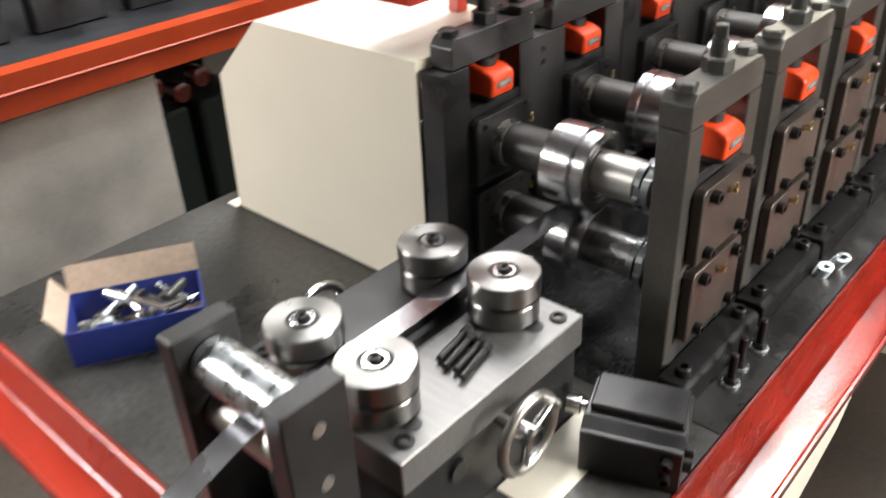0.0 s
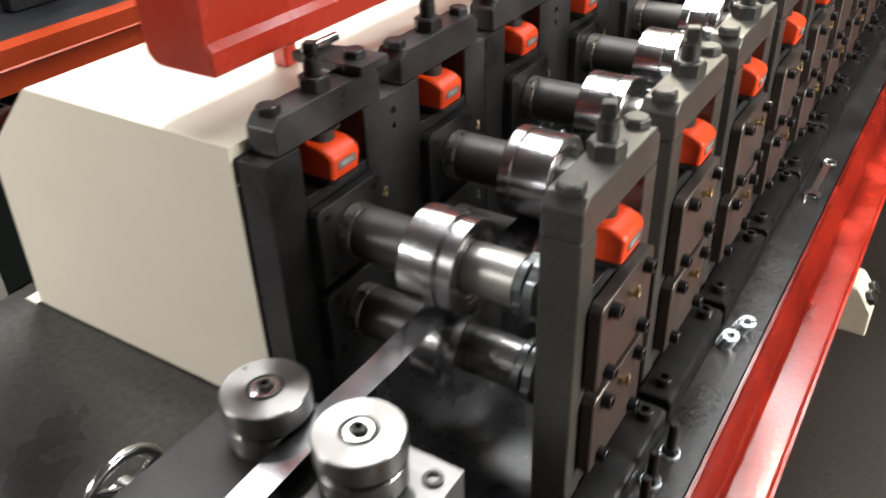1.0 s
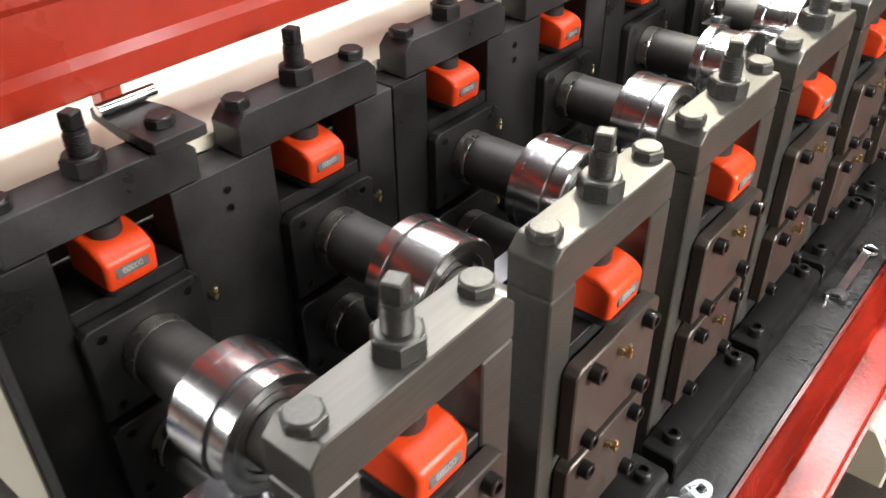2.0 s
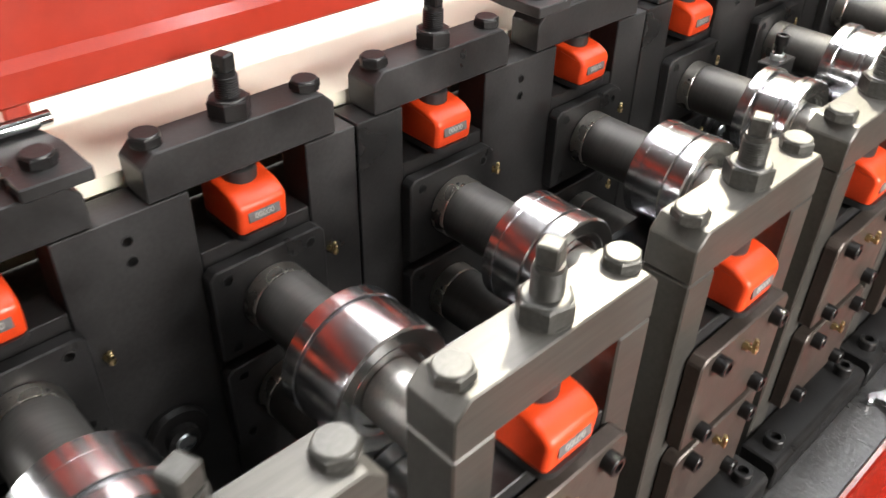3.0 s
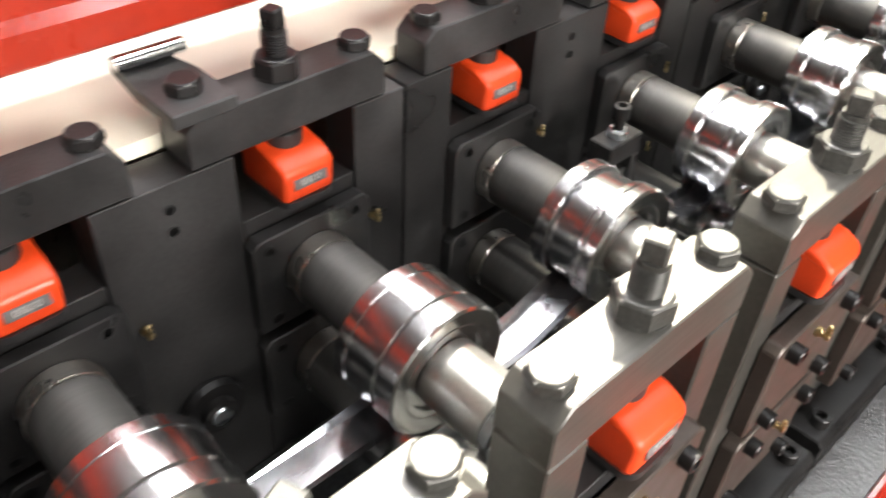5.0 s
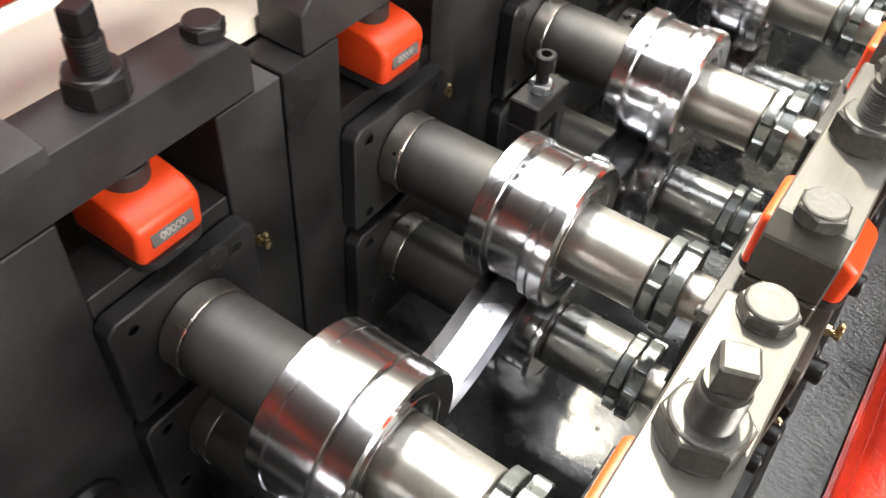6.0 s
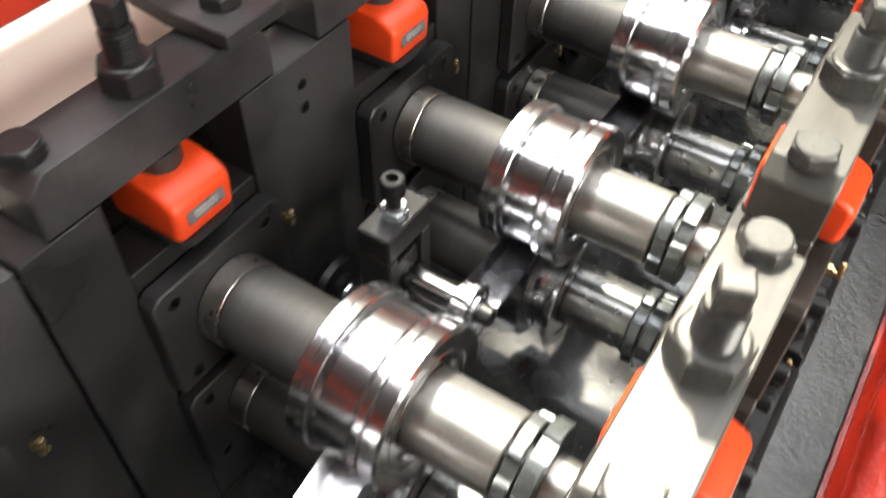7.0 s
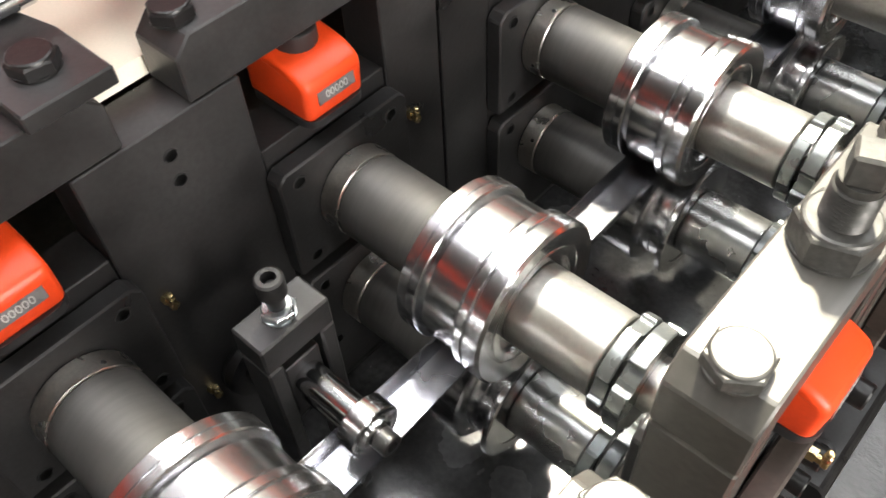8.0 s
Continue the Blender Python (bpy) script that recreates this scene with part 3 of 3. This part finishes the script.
def steel_strip():
    s = empty("steel_strip", pose(0, 0, 0), "thin shiny galvanised steel strip running through the rolls", "metal strip")
    bends = []
    y = -0.95
    while y < N * P + 0.2:
        lift = min(1, max(0, (y - 0.75) / 0.7))
        lip = 0.0130 * min(1, lift * 3)
        bends.append((y, strip_height(y), 0.0170 - 0.25 * lip, lip, radians(78 * lift)))
        y += 0.02
    for name in ("web", "edge_lip", "edge_lip"):
        bm = bmesh.new()
        rows = []
        side = 1 if "edge_lip" in [c.name.split(".")[0] for c in s.children] else -1
        for y, z, w, lip, a in bends:
            if name == "web":
                sec = [(-w, 0), (w, 0)]
            elif lip > 0.0008:
                sec = [(side * w, 0), (side * (w + lip * math.cos(a)), lip * math.sin(a))]
            else:
                continue
            ring = [(u, v) for u, v in sec] + [(u - (0.0011 * side * math.sin(a) if name != "web" else 0), v - 0.0011) for u, v in reversed(sec)]
            side_step = -0.008 * min(1, max(0, (y + 0.15) / 0.3))
            rows.append([bm.verts.new((u + side_step, y, z + v)) for u, v in ring])
        for r0, r1 in zip(rows, rows[1:]):
            for i in range(4):
                k = (i + 1) % 4
                bm.faces.new((r0[i], r0[k], r1[k], r1[i]))
        bm.faces.new(rows[0])
        bm.faces.new(rows[-1][::-1])
        part(name, bm, STRIP, s)


steel_strip()


# ---- drive cover and overhead beam ----
def drive_cover():
    s = empty("drive_cover", pose(0, 0, 0), "cream sheet-metal drive cover standing on the bed", "machine cover")
    prof = [(-0.722, 0.004), (-0.706, 0.280), (-0.574, 0.399), (-0.206, 0.399), (-0.206, 0.385)]
    inner = [(-0.2085, 0.385), (-0.2085, 0.3965), (-0.573, 0.3965), (-0.7035, 0.279), (-0.7195, 0.004)]
    b = bmesh.new()
    prism(b, prof + inner, "y", 0.122, 3.8)
    part("cover_shell", b, CREAM, s)
    b = bmesh.new()
    prism(b, [(-0.722, 0.004), (-0.706, 0.280), (-0.574, 0.399), (-0.206, 0.399), (-0.206, 0.004)], "y", 0.119, 0.1218)
    part("end_panel", b, CREAM, s)
    b = bmesh.new()
    box(b, -0.752, -0.7225, 0.112, 0.150, 0.001, 0.004, 0)
    part("foot_tab", b, CREAM, s)


def overhead_beam():
    s = empty("overhead_beam", pose(0, 0, 0), "glossy red enamelled beam on brackets above the drive cover", "beam")
    b = bmesh.new()
    out = []
    x0, x1, z0, z1, r = -0.338, -0.231, 0.466, 0.575, 0.022
    for i in range(7):
        a = radians(180 + 90 * i / 6)
        out.append((x0 + r + r * math.cos(a), z0 + r + r * math.sin(a)))
    out += [(x1 - 0.003, z0), (x1, z0 + 0.003), (x1, z0 + 0.028), (x1 - 0.008, z0 + 0.036), (x1 - 0.008, z0 + 0.085), (x1, z0 + 0.093), (x1, z1), (x0, z1)]
    prism(b, out, "y", 0.143, 3.8)
    part("beam_shell", b, RED, s)
    for y in (0.347, 1.55, 2.75):
        b = bmesh.new()
        box(b, -0.336, -0.310, y - 0.012, y + 0.012, 0.400, 0.4655, 0.003)
        part("support_block", b, RED, s)


def hinge_bracket(y0, y1):
    s = empty("hinge_bracket", pose(0, 0, 0), "black flat bracket with a chrome rod bolted on a cap bar", "bracket", "hinge brackets")
    b = bmesh.new()
    prism(b, [(-0.150, y0), (-0.150, y1), (-0.205, y1), (-0.262, y1 - 0.012), (-0.262, y0 + 0.006), (-0.205, y0)], "z", 0.4315, 0.4435, 0.0012)
    part("bracket_plate", b, BLACK_STEEL, s)
    part("bolt", HEX, BOLT_BLACK, s, "", pose(-0.18, (y0 + y1) / 2, 0.4435))
    b = bmesh.new()
    lathe(b, [(y0 - 0.001, 0.005), (y0, 0.0065), (y1 + 0.004, 0.0065), (y1 + 0.005, 0.005)], "y", (-0.234, 0, 0.4505), 20)
    part("hinge_rod", b, CHROME, s, "chrome rod")


drive_cover()
overhead_beam()
hinge_bracket(0.290, 0.346)
hinge_bracket(0.852, 0.906)
hinge_bracket(1.252, 1.306)
hinge_bracket(1.814, 1.868)


# ---- entry guide ----
def guide_roller(x, y):
    s = empty("guide_roller", pose(x, y, 0), "turned steel vertical guide roller on the entry guide", "guide roller", "vertical guide rollers")
    b = bmesh.new()
    lathe(b, [(0.168, 0.02), (0.168, 0.043), (0.170, 0.0445), (0.194, 0.0445), (0.196, 0.043), (0.196, 0.036), (0.201, 0.036), (0.201, 0.0445), (0.203, 0.046), (0.227, 0.046), (0.229, 0.0445), (0.229, 0.020), (0.226, 0.018), (0.226, 0.010)], "z", seg=64)
    part("roller_disc", b, TURNED_FACE, s)
    b = bmesh.new()
    lathe(b, [(0.2255, 0.0095), (0.2300, 0.0105), (0.2300, 0.0145), (0.2290, 0.0155), (0.2255, 0.0155)], "z", seg=28)
    part("bush", b, CHROME, s, "bright bush")
    b = bmesh.new()
    o = 1 if x > 0 else -1
    prism(b, rounded(*sorted((-0.020 * o, 0.058 * o)), -0.012, 0.012, 0.0115), "z", 0.1652, 0.1657)
    part("adjusting_slot", b, BLACK_PLASTIC, s, "dark adjusting slot")
    b = bmesh.new()
    tube_ring(b, (0, 0, 0.2292), 0.0175, 0.0012, "z", 32, 6)
    part("circlip", b, BOLT_BLACK, s)
    part("centre_bolt", SOCKET_S, BOLT_BLACK, s, "", pose(0, 0, 0.224))
    b = bmesh.new()
    lathe(b, [(0.12, 0.016), (0.168, 0.016)], "z", seg=20)
    part("axle", b, BOLT_BLACK, s)


def handwheel(x, y, z, side):
    s = empty("handwheel", pose(x, y, z), "chrome handwheel on the side of the entry guide", "handwheel", "handwheels")
    b = bmesh.new()
    tube_ring(b, (0, 0, 0), 0.047, 0.0065, "x", 56, 20)
    part("rim", b, TURNED if side > 0 else CHROME, s)
    b = bmesh.new()
    lathe(b, [(-0.012, 0.012), (-0.010, 0.014), (0.010, 0.014), (0.012, 0.010)], "x", seg=24)
    part("hub", b, CHROME, s)
    for i in range(3):
        b = bmesh.new()
        lathe(b, [(0.010, 0.006), (0.044, 0.005)], "z", seg=20)
        part("spoke", b, CHROME, s, "", Matrix.Rotation(radians(120 * i + 50), 4, "X"))
    b = bmesh.new()
    lathe(b, [(-side * 0.045, 0.008), (0, 0.008)] if side > 0 else [(0, 0.008), (0.045, 0.008)], "x", seg=20)
    part("spindle", b, TURNED, s)
    if side > 0:
        b = bmesh.new()
        lathe(b, [(0.006, 0.004), (0.022, 0.0065), (0.027, 0.004)], "x", (0, 0.02, 0.043), 20)
        part("grip", b, TURNED, s)


def entry_guide():
    s = empty("entry_guide", pose(0, 0, 0), "dark steel entry guide block with ground top plates", "guide block")
    for x0, x1 in ((0.020, 0.138), (-0.138, -0.020)):
        b = bmesh.new()
        box(b, x0, x1, -0.288, 0.038, 0.118, 0.165, 0.0015)
        p = part("slide_plate", b, DARK_GROUND if x0 > 0 else BLACK_STEEL, s, "ground steel slide plate" if x0 > 0 else "dark blackened slide plate")
        for y in (-0.262, 0.012):
            part("socket_bolt", SOCKET_Z, BOLT_BLACK, p, "", pose(x1 - 0.02 if x0 > 0 else x0 + 0.02, y, 0.156))
    b = bmesh.new()
    box(b, -0.0195, 0.0195, -0.275, 0.030, 0.10, 0.150, 0.001)
    part("centre_rib", b, BLACK_STEEL, s)
    b = bmesh.new()
    box(b, -0.132, 0.132, -0.280, 0.034, 0.0, 0.1175, 0.002)
    part("base_block", b, BLACK_STEEL, s)
    for x, d in ((0.132, 1), (-0.132, -1)):
        b = bmesh.new()
        lathe(b, [(min(x, x + d * 0.006), 0.014), (max(x, x + d * 0.006), 0.014)], "x", (0, -0.20, 0.085), 20)
        part("plug", b, BOLT_GREY, s)
    for x in (-0.059, 0.059):
        for y in (-0.239, -0.020):
            guide_roller(x, y)
    handwheel(0.178, -0.128, 0.112, 1)
    handwheel(-0.178, -0.128, 0.112, -1)


def pinch_rollers():
    s = empty("pinch_roller_stand", pose(0, 0, 0), "dark steel stand with two bright pinch rollers", "roller stand")
    for x in (-0.086, 0.086):
        b = bmesh.new()
        box(b, x - 0.014, x + 0.014, -0.392, -0.312, 0.0, 0.278, 0.002)
        p = part("side_plate", b, BLACK_STEEL, s)
        for z in (0.238, 0.168):
            b = bmesh.new()
            d = 0.014 if x > 0 else -0.0155
            lathe(b, [(x + d, 0.008), (x + d + 0.0015, 0.008)], "x", (0, -0.352, z), 20)
            part("axle_end", b, TURNED, p)
    for z, r in ((0.236, 0.0275), (0.172, 0.0235)):
        b = bmesh.new()
        lathe(b, [(-0.071, r - 0.002), (-0.069, r), (0.069, r), (0.071, r - 0.002)], "x", (0, -0.352, z), 40)
        part("pinch_roller", b, TURNED if z < 0.2 else ZINC, s, "bright turned roller")


def gear_block():
    s = empty("gear_block", pose(0.194, -0.047, 0, 0, 0, 20), "stepped dark steel block bolted beside the entry guide", "steel block")
    b = bmesh.new()
    prism(b, [(0, 0), (0.094, 0), (0.094, 0.078), (0.020, 0.078), (0.006, 0.066), (0, 0.066)], "x", 0, 0.122, 0.0015)
    body = part("block_body", b, BLACK_STEEL, s)
    b = bmesh.new()
    box(b, 0.006, 0.118, 0.026, 0.090, 0.0785, 0.090, 0.002)
    part("top_plate", b, BLACK_STEEL, s)
    b = bmesh.new()
    prism(b, rounded(0.046, 0.068, 0.036, 0.050, 0.003), "y", -0.0012, -0.0004)
    part("socket", b, BLACK_PLASTIC, body, "dark rectangular socket")
    for z in (0.024, 0.048):
        part("socket_bolt", SOCKET_S, BOLT_BLACK, body, "", pose(0.104, 0, z, 90, 0, 0))
        part("socket_bolt", SOCKET_S, BOLT_BLACK, body, "", pose(0.122, 0.026, z, 0, 90, 0))
    b = bmesh.new()
    lathe(b, [(-0.030, 0.010), (-0.028, 0.012), (-0.010, 0.012), (-0.009, 0.008), (0.0, 0.008)], "x", (0, 0.052, 0.060), 24)
    part("locking_pin", b, CHROME, s, "bright locking pin")


def loose_screw(x, y, z, turn):
    s = empty("loose_cap_screw", pose(x, y, z, 0, 0, turn), "loose black cap screw lying on the slide plate", "screw", "loose black cap screws")
    b = bmesh.new()
    lathe(b, [(0, 0.0040), (0.001, 0.0046), (0.055, 0.0046), (0.0553, 0.0066), (0.066, 0.0066), (0.067, 0.0058), (0.067, 0.0034), (0.063, 0.0032)], "x", (0, 0, 0.0067), 24)
    part("screw_body", b, BOLT_BLACK, s)


entry_guide()
pinch_rollers()
gear_block()
for x, y, a in ((0.062, -0.146, 99), (0.076, -0.152, 101), (0.090, -0.149, 100), (0.104, -0.155, 102)):
    loose_screw(x, y, 0.1655, a)


# ---- hold-down guide between stations five and six ----
def side_guide():
    s = empty("side_guide", pose(0, 0, 0), "grey steel guide post with a chrome arm and small bearing roller", "roller guide")
    b = bmesh.new()
    box(b, -0.090, -0.060, 1.285, 1.342, 0.255, 0.281, 0.0015)
    part("top_block", b, BLACK_STEEL, s)
    for y0, y1 in ((1.285, 1.297), (1.330, 1.342)):
        b = bmesh.new()
        box(b, -0.090, -0.060, y0, y1, 0.0, 0.2545, 0.0015)
        part("post", b, BLACK_STEEL, s)
    b = bmesh.new()
    lathe(b, [(0.275, 0.006), (0.303, 0.006), (0.3035, 0.0095), (0.317, 0.0095), (0.318, 0.008), (0.318, 0.005), (0.311, 0.004)], "z", (-0.075, 1.3135, 0), 18)
    part("height_screw", b, BOLT_BLACK, s)
    part("nut", hex_head(0.012, 0.009), ZINC, s, "zinc nut", pose(-0.075, 1.3135, 0.281))
    b = bmesh.new()
    box(b, -0.086, -0.064, 1.299, 1.328, 0.185, 0.240, 0.001)
    part("slider", b, BLACK_STEEL, s)
    b = bmesh.new()
    lathe(b, [(-0.064, 0.0120), (-0.016, 0.0120), (-0.0155, 0.006), (0.010, 0.006)], "x", (0, 1.3135, 0.218), 28)
    lathe(b, [(-0.064, 0.0095), (-0.020, 0.0095), (-0.019, 0.0085)], "x", (0, 1.3135, 0.1985), 24)
    part("arm", b, CHROME, s, "chrome arm")
    b = bmesh.new()
    lathe(b, [(-0.014, 0.008), (-0.014, 0.0200), (-0.013, 0.0212), (0.001, 0.0212), (0.002, 0.0200), (0.002, 0.0170), (0.0005, 0.0165), (0.0005, 0.0135), (0.002, 0.0130), (0.004, 0.0125), (0.005, 0.0110), (0.005, 0.008)], "x", (0, 1.3135, 0.216), 36)
    part("bearing_roller", b, CHROME, s, "polished bearing")
    part("socket_bolt", SOCKET_X, BOLT_BLACK, s, "", pose(0.006, 1.3135, 0.216))


side_guide()


# ---- loose things on the bed ----
def spanner():
    s = empty("combination_spanner", pose(0.275, 1.071, 0.0), "chrome combination spanner lying on the bed", "spanner")
    b = bmesh.new()
    prism(b, rounded(-0.0065, 0.0065, 0.012, 0.142, 0.004), "z", 0.003, 0.009, 0.0012)
    tube = tube_ring(b, (0, 0.153, 0.0065), 0.0115, 0.0042, "z", 28, 8)
    prism(b, [(-0.006, 0.016), (-0.014, 0.008), (-0.016, -0.006), (-0.010, -0.014), (-0.007, -0.010), (-0.008, 0.0), (0.006, 0.002), (0.010, -0.008), (0.014, -0.010), (0.016, 0.004), (0.012, 0.012), (0.006, 0.016)], "z", 0.002, 0.0105, 0.001)
    part("spanner_body", b, CHROME, s)


def washer_stack(x, y, n, tilt):
    s = empty("washer_stack", pose(x, y, 0.0016, 0, 0, tilt), "small stack of zinc-plated washers on the bed", "washers", "washer stacks")
    for i in range(n):
        b = bmesh.new()
        lathe(b, [(0, 0.006), (0, 0.0125), (0.0025, 0.0125), (0.0025, 0.006), (0, 0.006)], "z", seg=24, closed=False)
        part("washer", b, ZINC, s, "", pose(0.0016 * i, 0.0008 * (i % 2), 0.0002 + 0.0029 * i, 2 * i, 0, 0))


def anchor_stud(x, y):
    s = empty("anchor_stud", pose(x, y, 0.0016), "black threaded stud with nut and zinc washer", "stud", "anchor studs")
    b = bmesh.new()
    lathe(b, [(0.0002, 0.006), (0.0002, 0.0135), (0.003, 0.0135), (0.003, 0.006)], "z", seg=24)
    part("washer", b, ZINC, s)
    part("nut", hex_head(0.0105, 0.009), BOLT_BLACK, s, "", pose(0, 0, 0.003))
    b = bmesh.new()
    lathe(b, [(0.012, 0.0058), (0.050, 0.0058), (0.052, 0.0045)], "z", seg=20)
    part("threaded_rod", b, BOLT_BLACK, s)


def parts_box():
    s = empty("parts_box", Matrix.Translation((-0.4485, -0.264, 0.0)) @ pose(0, 0, 0, 0, 0, 59.6), "open blue cardboard box full of bright metal parts", "box")
    L, W, H = 0.20, 0.115, 0.062
    for x0, x1, y0, y1, mat in ((-L / 2, L / 2, 0, 0.002, BLUE_CARD), (-L / 2, L / 2, W - 0.002, W, BLUE_CARD), (-L / 2, -L / 2 + 0.002, 0.002, W - 0.002, BLUE_CARD), (L / 2 - 0.002, L / 2, 0.002, W - 0.002, BLUE_CARD)):
        b = bmesh.new()
        box(b, x0, x1, y0, y1, 0.001, H, 0)
        part("side_wall", b, mat, s)
    b = bmesh.new()
    box(b, -L / 2, L / 2, 0, W, 0.0003, 0.001, 0)
    part("bottom", b, BROWN_CARD, s)
    for m, w, d in ((pose(0, W, H, 62, 0, 0), L, 0.045), (pose(-L / 2, W / 2, H, 58, 0, 90), W, 0.04)):
        b = bmesh.new()
        box(b, -w / 2, w / 2, 0, d, 0, 0.002, 0)
        part("flap", b, BROWN_CARD, s, "bare brown cardboard flap", m)
    rnd = random.Random(4)
    for i in range(34):
        b = bmesh.new()
        l, r = rnd.uniform(0.025, 0.075), rnd.uniform(0.005, 0.009)
        if i % 3:
            lathe(b, [(-l / 2, r * 0.6), (-l / 2, r), (l / 2, r), (l / 2, r * 0.6)], "x", seg=20)
        else:
            box(b, -l / 2, l / 2, -r, r, -r * 0.6, r * 0.6, 0.001)
        part("metal_piece", b, (ZINC, CHROME, BOLT_BLACK, BOLT_GREY)[i % 4], s, "",
             pose(rnd.uniform(-0.062, 0.062), rnd.uniform(0.03, W - 0.03), 0.012 + 0.05 * (i / 34) + rnd.uniform(0, 0.006), rnd.uniform(-20, 20), rnd.uniform(-14, 14), rnd.uniform(-60, 60)))


spanner()
washer_stack(0.271, 0.607, 7, 0)
washer_stack(0.262, 0.562, 6, 40)
for x, y in ((0.262, 0.262), (0.266, 0.318), (0.268, 0.22)):
    anchor_stud(x, y)
parts_box()


# ---- neighbouring machine ----
def neighbour_machine():
    s = empty("neighbour_machine", pose(0, 0, 0), "second roll-forming machine with orange-red rail and pale panels", "machine")
    b = bmesh.new()
    prism(b, [(-1.62, 0.0), (-1.60, 0.0), (-1.60, 0.058), (-1.594, 0.062), (-1.60, 0.066), (-1.60, 0.112), (-1.67, 0.112), (-1.67, 0.104), (-1.62, 0.104)], "y", -2.6, 4.5)
    part("rail", b, ORANGE_RED, s, "orange-red channel rail")
    b = bmesh.new()
    box(b, -2.5, -1.672, -2.6, 4.5, 0.085, 0.106, 0.002)
    part("bed_plate", b, DARK_FAR, s)
    for y0, y1 in ((-2.6, -0.42), (-0.40, 0.475), (0.93, 2.6), (2.62, 4.5)):
        b = bmesh.new()
        box(b, -1.64, -1.622, y0, y1, -0.72, -0.012, 0.003)
        part("side_panel", b, PANEL, s, "scuffed pale sheet-metal side panel")
    b = bmesh.new()
    box(b, -2.4, -2.38, 0.3, 1.1, -0.72, -0.01, 0.002)
    part("inner_wall", b, DARK_FAR, s)
    for y0, y1 in ((0.50, 0.62), (0.66, 0.86)):
        b = bmesh.new()
        box(b, -1.95, -1.72, y0, y1, -0.60, -0.18, 0.01)
        m = part("gear_motor", b, GREEN_PAINT, s, "dark green motor housing")
    for i, (y, z) in enumerate(((0.53, -0.10), (0.62, -0.14), (0.70, -0.11))):
        b = bmesh.new()
        lathe(b, [(-1.80, 0.02), (-1.795, 0.032), (-1.74, 0.032), (-1.735, 0.02)], "x", (0, y, z), 18)
        # the darker red puts the dimness of the opening into the colour, not oil
        part("coupling", b, RED_WET, s, "red coupling, coloured darker for the shade inside the opening")
    rnd = random.Random(2)
    for i in range(22):
        y = -2.3 + 0.30 * i
        b = bmesh.new()
        h = rnd.uniform(0.42, 0.50)
        box(b, -1.95, -1.88, y - 0.11, y + 0.11, 0.107, 0.107 + h, 0.006)
        box(b, -1.96, -1.87, y - 0.125, y + 0.125, 0.108 + h, 0.17 + h, 0.006)
        part("roll_stand_block", b, DARK_FAR, s)
        b = bmesh.new()
        lathe(b, [(-1.88, 0.03), (-1.80, 0.03), (-1.80, 0.045), (-1.75, 0.045)], "x", (0, y, 0.26), 20)
        part("roll_end", b, DARK_FAR, s)
    for y in (-2.2, -0.41, 2.2, 4.3):
        b = bmesh.new()
        box(b, -2.3, -1.66, y - 0.05, y + 0.05, -0.80, -0.02, 0.004)
        part("leg", b, CREAM, s)


neighbour_machine()
